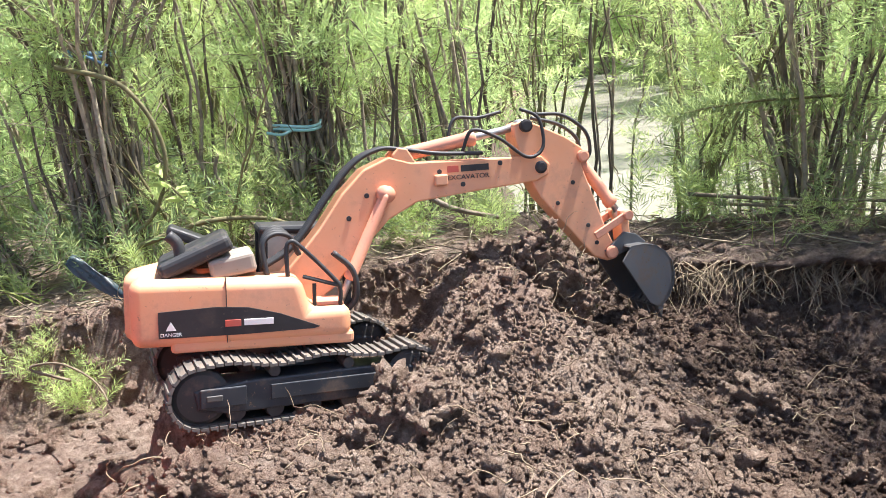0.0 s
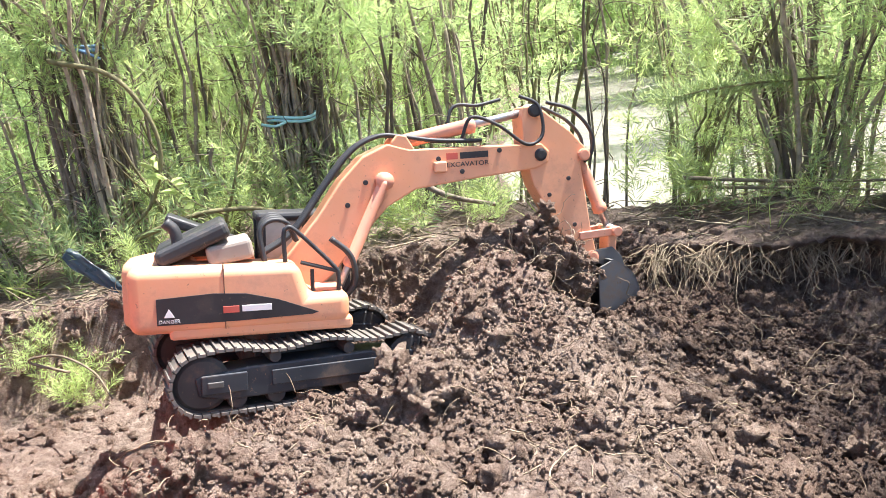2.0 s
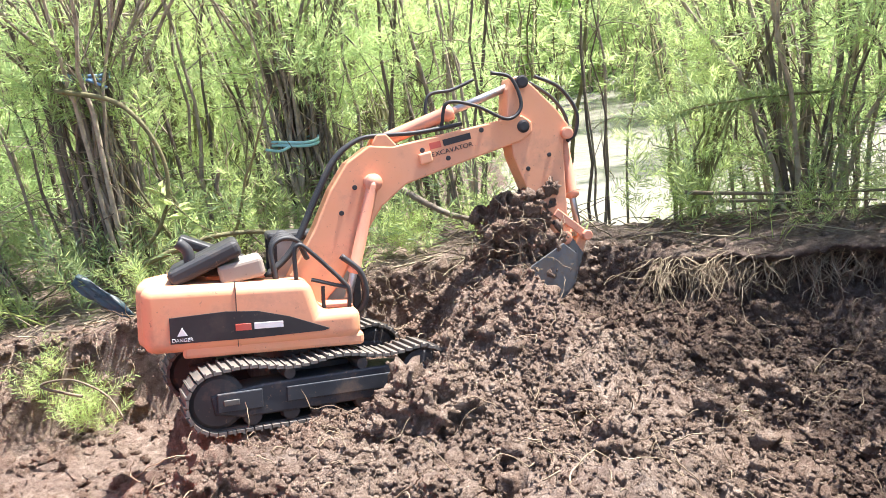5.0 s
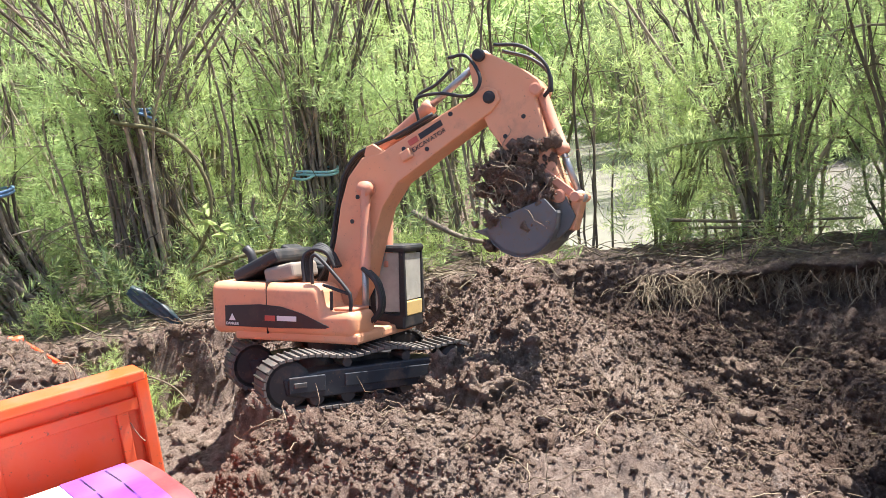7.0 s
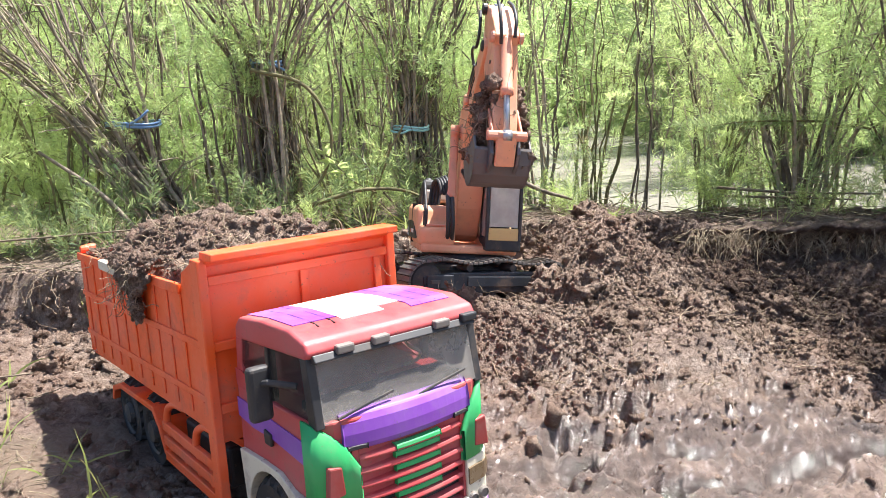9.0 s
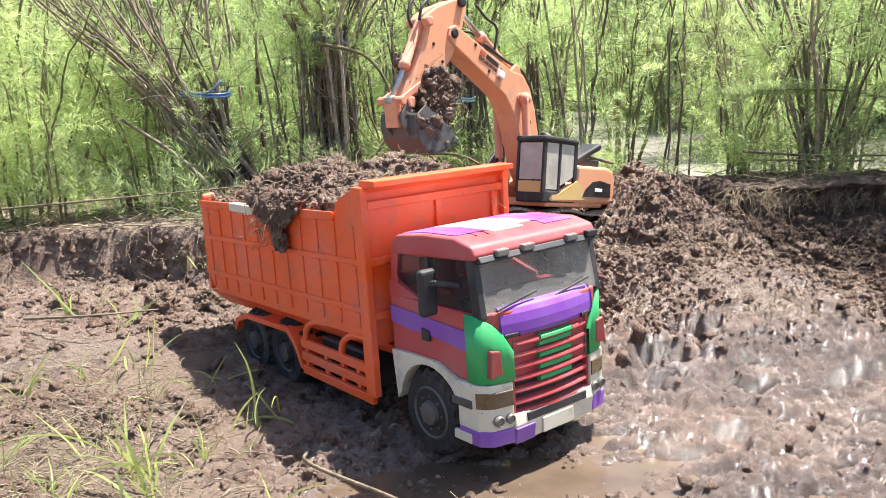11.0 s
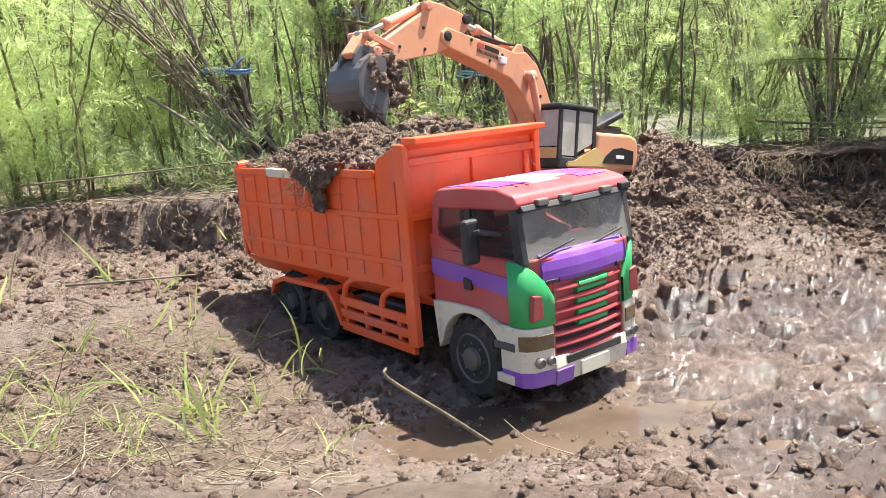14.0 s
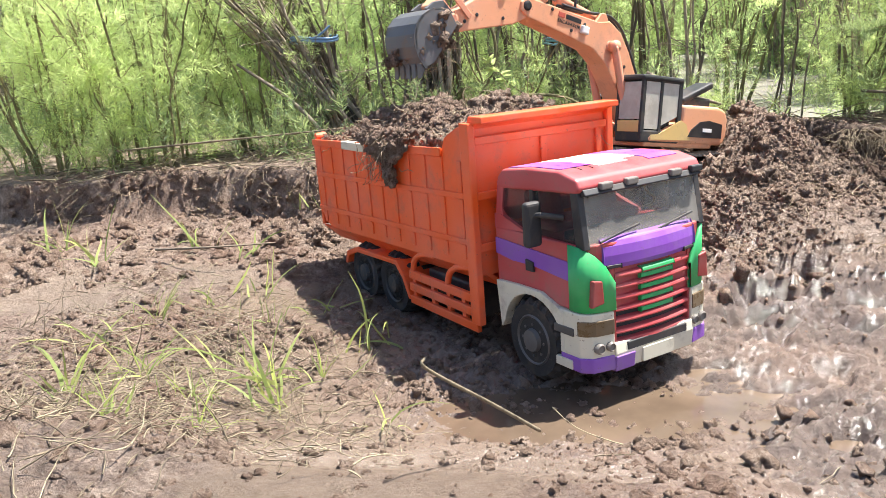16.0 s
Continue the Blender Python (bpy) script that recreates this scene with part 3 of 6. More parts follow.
def build_truck():
    tr = empty("dump_truck", pose(0, 0, 0, 0, 0, -55), "toy dump truck with orange bed and red, purple and green cab", "truck")
    # bed
    bm = prism(bmesh.new(), [(-0.1, 0.104), (-0.094, 0.104), (-0.068, 0.086), (0.068, 0.086), (0.094, 0.104), (0.1, 0.104), (0.072, 0.078), (-0.072, 0.078)], -0.45, 0.0, "x")
    for v in bm.verts:
        v.co.z = lin(v.co.z, v.co.x) - 0.006
    part("bed_floor", bev(bm, 0.002), M_ORANGE, tr)
    for s in (-1, 1):
        y0, y1 = s * 0.094, s * 0.1
        pts = [(-0.415, 0.099), (-0.436, 0.106), (-0.447, 0.120), (-0.45, 0.233), (-0.062, 0.2445), (-0.056, 0.258), (-0.03, 0.270), (0, 0.279), (0, 0.107)]
        side = part("side_panel", bev(prism(bmesh.new(), pts, min(y0, y1), max(y0, y1)), 0.0012), M_ORANGE, tr, "orange side panel with scratched ribs")
        for zr, h, pr in ((0.226, 0.010, 0.0035), (0.178, 0.007, 0.0020), (0.124, 0.007, 0.0020)):
            bm = box(bmesh.new(), -0.452, -0.008 if zr < 0.2 else -0.062, min(y1, y1 + s * pr), max(y1, y1 + s * pr), 0, h)
            for v in bm.verts:
                v.co.z = lin(v.co.z + zr, v.co.x)
            part("rail", bev(bm, 0.0012), M_ORANGE, side)
        for i in range(11):
            x = -0.435 + 0.0405 * i
            top = lin(0.226, x) if x < -0.07 else lin(0.222, x)
            for za, zb in ((lin(0.185, x), top), (lin(0.131, x), lin(0.178, x)), (lin(0.106, x), lin(0.124, x))):
                slab("rib", x, x + 0.009, min(y1, y1 + s * 0.0017), max(y1, y1 + s * 0.0017), za, zb, M_ORANGE, side, 0.0008, seg=1)
        # bent patch on the rim
    slab("patch_plate", -0.335, -0.262, -0.1065, -0.094, 0.228, 0.2395, M_CREAM, tr, 0.001, "bare pale patch on the bed rim")
    for s in (-1, 1):
        slab("corner_post", -0.012, 0.006, min(s * 0.097, s * 0.1065), max(s * 0.097, s * 0.1065), 0.043 if s < 0 else 0.10, 0.277, M_ORANGE, tr, 0.0015)
    head = part("headboard", bev(prism(bmesh.new(), [(0.0, 0.10), (0.0, 0.270), (0.012, 0.276), (0.024, 0.277), (0.024, 0.284), (-0.002, 0.284), (-0.007, 0.27), (-0.007, 0.10)], -0.1, 0.1), 0.0012), M_ORANGE, tr, "orange headboard with a forward lip")
    for z in (0.252, 0.19, 0.13):
        slab("rail", 0.0, 0.005, -0.097, 0.097, z, z + 0.009, M_ORANGE, head, 0.001)
    for y in (-0.05, 0.0, 0.05, 0.088):
        slab("rib", 0.0, 0.004, y - 0.004, y + 0.004, 0.139, 0.19, M_ORANGE, head, 0.0008)
    for y in (0.0, 0.085):
        slab("rib", 0.0, 0.004, y - 0.004, y + 0.004, 0.199, 0.252, M_ORANGE, head, 0.0008)
    gate = slab("tailgate", -0.457, -0.450, -0.099, 0.099, 0.098, 0.232, M_ORANGE, tr, 0.0015)
    for y in (-0.06, -0.02, 0.02, 0.06):
        slab("rib", -0.461, -0.457, y - 0.005, y + 0.005, 0.105, 0.225, M_ORANGE, gate, 0.0008)
    for s in (-1, 1):
        part("hinge", lathe(bmesh.new(), [(0.005, -0.006), (0.006, 0), (0.005, 0.006)], (-0.452, s * 0.085, 0.240), 12), M_ORANGE, tr)
        part("hinge", lathe(bmesh.new(), [(0.005, -0.006), (0.006, 0), (0.005, 0.006)], (-0.443, s * 0.094, 0.240), 12), M_ORANGE, tr)
    # chassis, fenders, guards
    for s in (-1, 1):
        slab("frame_rail", -0.44, 0.15, s * 0.03 - 0.006, s * 0.03 + 0.006, 0.046, 0.072, M_BLACK, tr, 0.001)
        up = [(-0.378, 0.048), (-0.368, 0.068), (-0.335, 0.079), (-0.205, 0.0825), (-0.186, 0.064), (-0.171, 0.034)]
        low = [(-0.178, 0.034), (-0.192, 0.060), (-0.21, 0.0755), (-0.333, 0.072), (-0.362, 0.062), (-0.371, 0.048)]
        a, b = sorted((s * 0.052, s * 0.1))
        part("fender", bev(prism(bmesh.new(), up + low, a, b), 0.0012), M_ORANGE, tr, "orange mudguard over the rear wheels")
        guard = slab("side_guard", -0.168, -0.006, min(s * 0.096, s * 0.102), max(s * 0.096, s * 0.102), 0.066, 0.077, M_ORANGE, tr, 0.001)
        for z in (0.049, 0.031):
            bm = box(bmesh.new(), -0.168, -0.006, min(s * 0.096, s * 0.102), max(s * 0.096, s * 0.102), z, z + 0.011)
            part("rail", bev(bm, 0.001), M_ORANGE, guard)
        for x in (-0.166, -0.118, -0.08, -0.045):
            slab("upright", x, x + 0.008, min(s * 0.092, s * 0.098), max(s * 0.092, s * 0.098), 0.032, 0.07, M_ORANGE, guard, 0.0008)
        for x in (-0.162, -0.075):
            part("hoop", tube(bmesh.new(), bezier([(x, s * 0.098, 0.074), (x + 0.008, s * 0.098, 0.092), (x + 0.028, s * 0.097, 0.103), (x + 0.058, s * 0.096, 0.106)]), 0.0042, 8), M_ORANGE, guard, smooth=True)
        slab("tank", -0.15, -0.03, min(s * 0.045, s * 0.082), max(s * 0.045, s * 0.082), 0.038, 0.08, M_BLACK, tr, 0.004)
        wheel(tr, -0.320, s * 0.094, 0.042, s, True)
        wheel(tr, -0.228, s * 0.094, 0.044, s, True)
        wheel(tr, 0.086, s * 0.091, 0.045, s, False)
    for x in (-0.32, -0.228, 0.086):
        part("axle", tube(bmesh.new(), [(x, -0.07, 0.044), (x, 0.07, 0.044)], 0.007, 10), M_BLACK, tr)
    # cab
    half = [(0.018, 0.085), (0.142, 0.085), (0.155, 0.0835), (0.163, 0.078), (0.168, 0.070), (0.1715, 0.052)]
    outline = [(x, -y) for x, y in half] + [(x, y) for x, y in half[::-1]]
    cabl = part("cab_body", bev(prism(bmesh.new(), outline, 0.092, 0.161, "z"), 0.002, 2), M_RED, tr, "faded red lower cab")
    for s in (-1, 1):
        part("sill", prism(bmesh.new(), [(0.018, 0.16), (0.018, 0.176), (0.030, 0.176), (0.075, 0.162)], *sorted((s * 0.078, s * 0.085))), M_RED, cabl)
    roof = part("cab_roof", bev(prism(bmesh.new(), [(0.024, 0.205), (0.026, 0.218), (0.036, 0.227), (0.080, 0.2315), (0.132, 0.2325), (0.157, 0.2265), (0.163, 0.217), (0.158, 0.212)], -0.085, 0.085), 0.007, 4), M_RED, tr, "red cab roof painted with white and purple fields", True)
    soften(roof)
    def field(y0, y1, x0, x1, material, label):
        def z(x):
            return float(np.interp(x, [0.03, 0.036, 0.080, 0.132, 0.157], [0.222, 0.227, 0.2315, 0.2325, 0.2265]))
        bm = bmesh.new()
        xs = np.linspace(x0, x1, 12)
        top = [[bm.verts.new((x, y, z(x) + 0.0008)) for x in xs] for y in (y0, y1)]
        for i in range(11):
            bm.faces.new((top[0][i], top[0][i + 1], top[1][i + 1], top[1][i]))
        g = bmesh.ops.extrude_face_region(bm, geom=list(bm.faces))
        for v in g["geom"]:
            if isinstance(v, bmesh.types.BMVert):
                v.co.z -= 0.0016
        part("roof_field", bm, material, roof, label)
    field(-0.076, -0.036, 0.037, 0.125, M_PURPLE, "purple roof stripe")
    field(-0.0355, 0.006, 0.038, 0.135, M_ROOFW, "white roof field")
    field(0.0065, 0.030, 0.038, 0.120, M_ROOFW, "white roof field")
    field(0.0305, 0.072, 0.036, 0.140, M_PURPLE, "purple roof stripe")
    for y in (-0.060, -0.045, 0.042, 0.058):
        field(y, y + 0.0012, 0.040, 0.138, M_DECAL, "dark roof line")
    for s in (-1, 1):
        y0, y1 = sorted((s * 0.076, s * 0.084))
        part("rear_pillar", bev(prism(bmesh.new(), [(0.018, 0.165), (0.024, 0.21), (0.037, 0.212), (0.031, 0.185), (0.034, 0.165)], y0, y1), 0.001), M_RED, tr)
        part("door_pillar", bev(prism(bmesh.new(), [(0.082, 0.158), (0.082, 0.21), (0.088, 0.21), (0.088, 0.158)], y0, y1), 0.001), M_BLACK, tr)
        part("front_pillar", bev(prism(bmesh.new(), [(0.154, 0.156), (0.147, 0.213), (0.158, 0.214), (0.167, 0.157)], y0, y1), 0.001), M_BLACK, tr)
        ys = sorted((s * 0.0805, s * 0.0825))
        pane = part("side_window", prism(bmesh.new(), [(0.032, 0.209), (0.031, 0.183), (0.040, 0.175), (0.075, 0.163), (0.156, 0.161), (0.150, 0.212)], *ys), M_PANE, tr, "dusty side window")
        pane.visible_shadow = False
        # stripe, handle, skirt with arch
        ys = sorted((s * 0.0852, s * 0.0864))
        part("stripe", prism(bmesh.new(), [(0.019, 0.131), (0.019, 0.149), (0.075, 0.146), (0.148, 0.142), (0.148, 0.122), (0.085, 0.128), (0.05, 0.127)], *ys), M_PURPLE, cabl, "worn purple side stripe")
        ys = sorted((s * 0.0852, s * 0.0885))
        part("door_handle", bev(prism(bmesh.new(), [(0.075, 0.121), (0.075, 0.134), (0.088, 0.132), (0.088, 0.121)], *ys), 0.001), M_BLACK, cabl)
        arch = [(0.084 + 0.052 * math.cos(t), 0.045 + 0.050 * math.sin(t)) for t in (math.pi * i / 16 for i in range(17))]
        ys = sorted((s * 0.074, s * 0.0895))
        part("wheel_arch", bev(prism(bmesh.new(), [(0.026, 0.045), (0.020, 0.100), (0.060, 0.102), (0.100, 0.102), (0.125, 0.093), (0.137, 0.088), (0.137, 0.045)] + arch[1:-1], *ys), 0.0012), M_CREAM, tr, "cream wheel arch smeared with mud")
        # corner of the bumper, headlight, fog lamps, step
        out = [(0.130, s * 0.089), (0.160, s * 0.0885), (0.170, s * 0.080), (0.1755, s * 0.055), (0.168, s * 0.055), (0.163, s * 0.074), (0.155, s * 0.080), (0.130, s * 0.080)]
        part("bumper_corner", bev(prism(bmesh.new(), out if s < 0 else out[::-1], 0.044, 0.0915, "z"), 0.0015), M_CREAM, tr, "cream bumper corner")
        low = [(p[0] + 0.0012, p[1] * 1.008) for p in out]
        part("bumper_lip", bev(prism(bmesh.new(), low, 0.029, 0.045, "z"), 0.0015), M_PURPLE, tr, "purple bumper lip")
        slab("step_panel", 0.122, 0.152, min(s * 0.086, s * 0.0905), max(s * 0.086, s * 0.0905), 0.066, 0.0745, M_RIM, tr, 0.001)
        slab("step_panel", 0.124, 0.150, min(s * 0.086, s * 0.091), max(s * 0.086, s * 0.091), 0.030, 0.040, M_CREAM, tr, 0.001)
        hl = [(0.158, s * 0.0898), (0.166, s * 0.0855), (0.1725, s * 0.077), (0.1768, s * 0.056), (0.170, s * 0.058), (0.160, s * 0.080)]
        part("headlight", bev(prism(bmesh.new(), hl, 0.068, 0.084, "z"), 0.0008), M_AMBER, tr, "amber-brown headlight")
        for y, r, x in ((0.0735, 0.0058, 0.1745), (0.0605, 0.0052, 0.1765)):
            part("fog_lamp", lathe(bmesh.new(), [(r, -0.004), (r, 0.0), (r * 0.75, 0.0016), (r * 0.7, 0.0)], (x, s * y, 0.055), 16, "x"), M_LAMP, tr)
        # green corner fairing
        bm = bmesh.new()
        line = [(0.144, 0.0868), (0.152, 0.0870), (0.160, 0.0862), (0.166, 0.0820), (0.1715, 0.0740), (0.1745, 0.064), (0.1765, 0.0535)]
        tops = [0.160, 0.160, 0.159, 0.156, 0.149, 0.138, 0.120]
        rows = [[bm.verts.new((x + k, s * (y + k), z)) for (x, y), z in zip(line, zz)] for k, zz in ((0.0, tops), (0.0, [0.0925] * 7), (-0.003, [0.0925] * 7), (-0.003, tops))]
        for a, b in zip(rows, rows[1:] + rows[:1]):
            for i in range(6):
                bm.faces.new((a[i], a[i + 1], b[i + 1], b[i]))
        part("corner_fairing", bm, M_GREEN, tr, "bright green corner fairing", True)
        part("side_lamp", bev(prism(bmesh.new(), [(s * 0.0825, 0.099), (s * 0.080, 0.127), (s * 0.068, 0.125), (s * 0.066, 0.101)], 0.168, 0.1742, "x"), 0.0015), M_REDLAMP, tr, "dull red corner lamp")
        # mirror
        part("mirror_arm", tube(bmesh.new(), [(0.135, s * 0.082, 0.186), (0.120, s * 0.100, 0.190), (0.112, s * 0.104, 0.188)], 0.003, 8), M_BLACK, tr)
        mir = part("mirror", bev(box(bmesh.new(), 0.106, 0.116, min(s * 0.094, s * 0.114), max(s * 0.094, s * 0.114), 0.156, 0.203), 0.004, 3), M_BLACK, tr, "black double mirror")
        slab("mirror_glass", 0.1045, 0.1062, min(s * 0.097, s * 0.111), max(s * 0.097, s * 0.111), 0.165, 0.197, M_STEEL, mir, 0.0006)
    slab("rear_wall", 0.018, 0.022, -0.08, 0.08, 0.165, 0.212, M_RED, tr, 0.001)
    ws = part("windscreen", prism(bmesh.new(), [(0.1665, 0.160), (0.1575, 0.214), (0.1555, 0.214), (0.1645, 0.160)], -0.078, 0.078), M_GLASS, tr, "hazy dust-covered windscreen")
    ws.visible_shadow = False
    part("dashboard", bev(prism(bmesh.new(), [(0.125, 0.161), (0.125, 0.170), (0.155, 0.166), (0.160, 0.161)], -0.075, 0.075), 0.002), M_BLACK, tr)
    for y in (-0.04, 0.04):
        part("seat", bev(prism(bmesh.new(), [(0.045, 0.16), (0.04, 0.2), (0.052, 0.202), (0.06, 0.172), (0.095, 0.170), (0.095, 0.16)], y - 0.022, y + 0.022), 0.004), M_RED, tr, "red seat behind the glass")
    part("wire", tube(bmesh.new(), bezier([(0.150, 0.012, 0.210), (0.146, 0.022, 0.198), (0.144, 0.034, 0.190), (0.146, 0.028, 0.184), (0.146, 0.016, 0.183)]), 0.0016, 6), M_YELLOW, tr, "bent yellow wire")
    for y0, y1 in ((-0.066, -0.012), (0.012, 0.064)):
        part("wiper", tube(bmesh.new(), bezier([(0.170, y0, 0.163), (0.169, (y0 + y1) / 2, 0.168), (0.168, y1, 0.1725)], 6), 0.0013, 6), M_BLACK, tr)
    part("sun_visor", bev(prism(bmesh.new(), [(0.150, 0.2125), (0.162, 0.2165), (0.1665, 0.211), (0.160, 0.2085)], -0.08, 0.08), 0.001), M_BLACK, tr)
    for y in (-0.052, -0.018, 0.044, 0.074):
        slab("marker_lamp", 0.159, 0.1672, y - 0.008, y + 0.008, 0.2135, 0.2205, M_LAMP if y < 0.07 else M_BLACK, tr, 0.0015, "small grey marker lamp")
    # front: purple brow, grille, bumper
    def front_x(y):
        return 0.1775 - 1.9 * y * y

    def curved(name, y0, y1, prof, material, parent, label="", n=14, w=0.0007):
        """A bar along the rounded front: prof holds (offset from the front line, height)."""
        bm = bmesh.new()
        rings = [[bm.verts.new((front_x(y) + o, y, z + zl)) for o, z in prof] for y, zl in ((y0 + (y1 - y0) * i / n, 0.0) for i in range(n + 1))]
        k = len(prof)
        for a, b in zip(rings, rings[1:]):
            for j in range(k):
                bm.faces.new((a[j], a[(j + 1) % k], b[(j + 1) % k], b[j]))
        bm.faces.new(rings[0])
        bm.faces.new(rings[-1][::-1])
        bm.normal_update()
        return part(name, bev(bm, w, 2, 40), material, parent, label)

    curved("brow_panel", -0.064, 0.064, [(-0.018, 0.134), (-0.001, 0.1335), (0.0012, 0.139), (0.0010, 0.148), (-0.0006, 0.157), (-0.0045, 0.1632), (-0.014, 0.1655)], M_PURPLE, tr, "glossy purple brow under the windscreen", w=0.0018)
    for s in (-1, 1):
        curved("brow_vent", *sorted((s * 0.044, s * 0.061)), [(-0.004, 0.1345), (0.0022, 0.1350), (0.0020, 0.1385), (-0.004, 0.1395)], M_BLACK, tr, "dark slot under the brow", 4)
    curved("grille_back", -0.056, 0.056, [(-0.012, 0.055), (-0.006, 0.055), (-0.006, 0.1345), (-0.012, 0.1345)], M_BLACK, tr)
    grille = curved("grille", -0.0555, 0.0555, [(-0.008, 0.0535), (0.0010, 0.0535), (0.0004, 0.0580), (-0.008, 0.0590)], M_RED, tr, "red radiator grille with green inserts")
    for y0, y1 in ((-0.0575, -0.0515), (0.0515, 0.0575)):
        curved("grille_side", y0, y1, [(-0.008, 0.054), (0.0006, 0.054), (0.0003, 0.1345), (-0.008, 0.1345)], M_RED, grille, "", 3)
    for i in range(6):
        z = 0.0650 + 0.0119 * i
        curved("bar", -0.052, 0.052, [(-0.006, z), (0.0004, z - 0.0004), (0.0016, z + 0.0012), (0.0004, z + 0.0042), (-0.006, z + 0.0054)], M_RED, grille)
        if 1 <= i <= 5:
            curved("insert", -0.019, 0.027, [(-0.005, z + 0.0060), (-0.0008, z + 0.0058), (-0.0010, z + 0.0106), (-0.005, z + 0.0110)] if i < 5 else [(-0.005, z + 0.001), (0.0022, z + 0.0014), (0.0014, z + 0.0050), (-0.005, z + 0.006)], M_GREEN, grille, "green grille insert", 6)
    part("bumper", bev(prism(bmesh.new(), [(0.160, 0.027), (0.1755, 0.027), (0.178, 0.046), (0.176, 0.057), (0.160, 0.057)], -0.056, 0.056), 0.0015), M_CREAM, tr, "cream front bumper")
    part("bumper_lip", bev(prism(bmesh.new(), [(0.170, 0.0265), (0.1768, 0.0265), (0.1792, 0.0435), (0.170, 0.0435)], -0.056, -0.030), 0.0012), M_PURPLE, tr, "purple bumper lip")
    slab("air_slot", 0.172, 0.1784, -0.040, 0.045, 0.0465, 0.0555, M_BLACK, tr, 0.001)
    slab("number_plate", 0.175, 0.1792, -0.020, 0.024, 0.029, 0.0445, M_CREAM, tr, 0.0006, "blank whitish plate")
    return tr


def heap(name, x0, x1, y0, y1, base, peak, seed, m, label):
    """A heap of crumbly soil: a rough surface with clods and rootlets, all one thing."""
    bag = Bag()
    nx, ny = 64, 30
    xs, ys = np.linspace(x0, x1, nx), np.linspace(y0, y1, ny)
    X, Y = np.meshgrid(xs, ys)
    u, v = (X - x0) / (x1 - x0), (Y - y0) / (y1 - y0)
    e = np.clip(np.minimum(u * 5, (1 - u) * 14), 0, 1) ** 0.7 * np.clip(np.minimum(v, 1 - v) * 3.2, 0, 1) ** 0.7
    Z = base(X) + e * peak(u) * (0.80 + 0.8 * fbm(X, Y, 18, 3, seed)) + 0.020 * fbm(X, Y, 60, 3, seed + 3)
    i = (np.arange(ny - 1)[:, None] * nx + np.arange(nx - 1)).ravel()
    bag.add(np.stack([X, Y, Z], -1).reshape(-1, 3), np.stack([i, i + 1, i + nx + 1, i + nx], 1))
    for _ in range(3000):
        a, b = RNG.integers(1, nx - 1), RNG.integers(1, ny - 1)
        q = RNG.normal(0, 0.002, 2)
        clod(bag, (X[b, a] + q[0], Y[b, a] + q[1], Z[b, a] + 0.001), RNG.choice([0.0016, 0.0027, 0.0042, 0.007], p=[0.42, 0.35, 0.18, 0.05]))
    ob = link(name, bag.mesh(name), M_SOIL)
    ob.matrix_basis = m
    tagged(ob, label, "soil")
    roots = Bag()
    for _ in range(420):
        a, b = RNG.integers(1, nx - 1), RNG.integers(1, ny - 1)
        wire(roots, wander((X[b, a], Y[b, a], Z[b, a] + 0.003), RNG.normal(size=3) * (1, 1, 0.35), RNG.uniform(0.015, 0.05), 7, 0.5), 0.0006, 0.0003)
    link("root_fringe", roots.mesh("root_fringe"), M_ROOT, ob, "pale fringe of fine roots")
    return ob, roots


truck = build_truck()
load, _ = heap("soil_load", -0.440, -0.010, -0.0925, 0.0925, lambda x: 0.227 + 0.027 * (x + 0.45), lambda u: 0.046 + 0.022 * u, 5, truck.matrix_basis, "heaped brown soil with roots filling the truck bed")


def spill():
    """Soil and roots hanging over the bed's rim."""
    bag, roots = Bag(), Bag()
    for _ in range(760):
        t = RNG.uniform(0, 1)
        side = RNG.normal(0, 0.034 * (1 - t) ** 0.8 + 0.007)
        low = 1.0 if abs(side - 0.012) < 0.012 else 0.55
        clod(bag, (-0.206 + 0.016 * t + side, -0.103 - 0.007 * min(1, 3 * t) + 0.02 * max(0, 0.3 - t) + RNG.normal(0, 0.002), 0.262 - 0.072 * t * low), RNG.choice([0.0016, 0.0027, 0.0042], p=[0.45, 0.37, 0.18]))
    for _ in range(90):
        t = RNG.uniform(0, 0.8)
        wire(roots, wander((-0.205 + RNG.normal(0, 0.024), -0.111, 0.258 - 0.06 * t), (RNG.normal(0, 0.6), -0.2, -0.7), RNG.uniform(0.012, 0.045), 8, 0.4, 0.12), 0.0005, 0.00025)
    ob = link("spilled_soil", bag.mesh("spilled_soil"), M_SOIL)
    ob.matrix_basis = truck.matrix_basis
    tagged(ob, "clump of rooty soil hanging over the truck's side", "soil", kind="stuff")
    link("root_fringe", roots.mesh("root_fringe"), M_ROOT, ob, "pale fringe of hanging roots")


spill()


# ---- excavator ----
HEAD = 25.8
TILT = Matrix.Rotation(radians(-6.4), 4, "X") @ Matrix.Rotation(radians(6.3), 4, "Y")
EXC = Matrix.Translation(BASE) @ TILT @ Matrix.Rotation(radians(HEAD), 4, "Z")
FOOT, LB, LA = (-0.012, 0.111), 0.351, 0.148
BCP, ACL, ACU, BCU = (0.161, 0.059), (0.200, 0.088), (-0.050, 0.019), (0.029, 0.051)
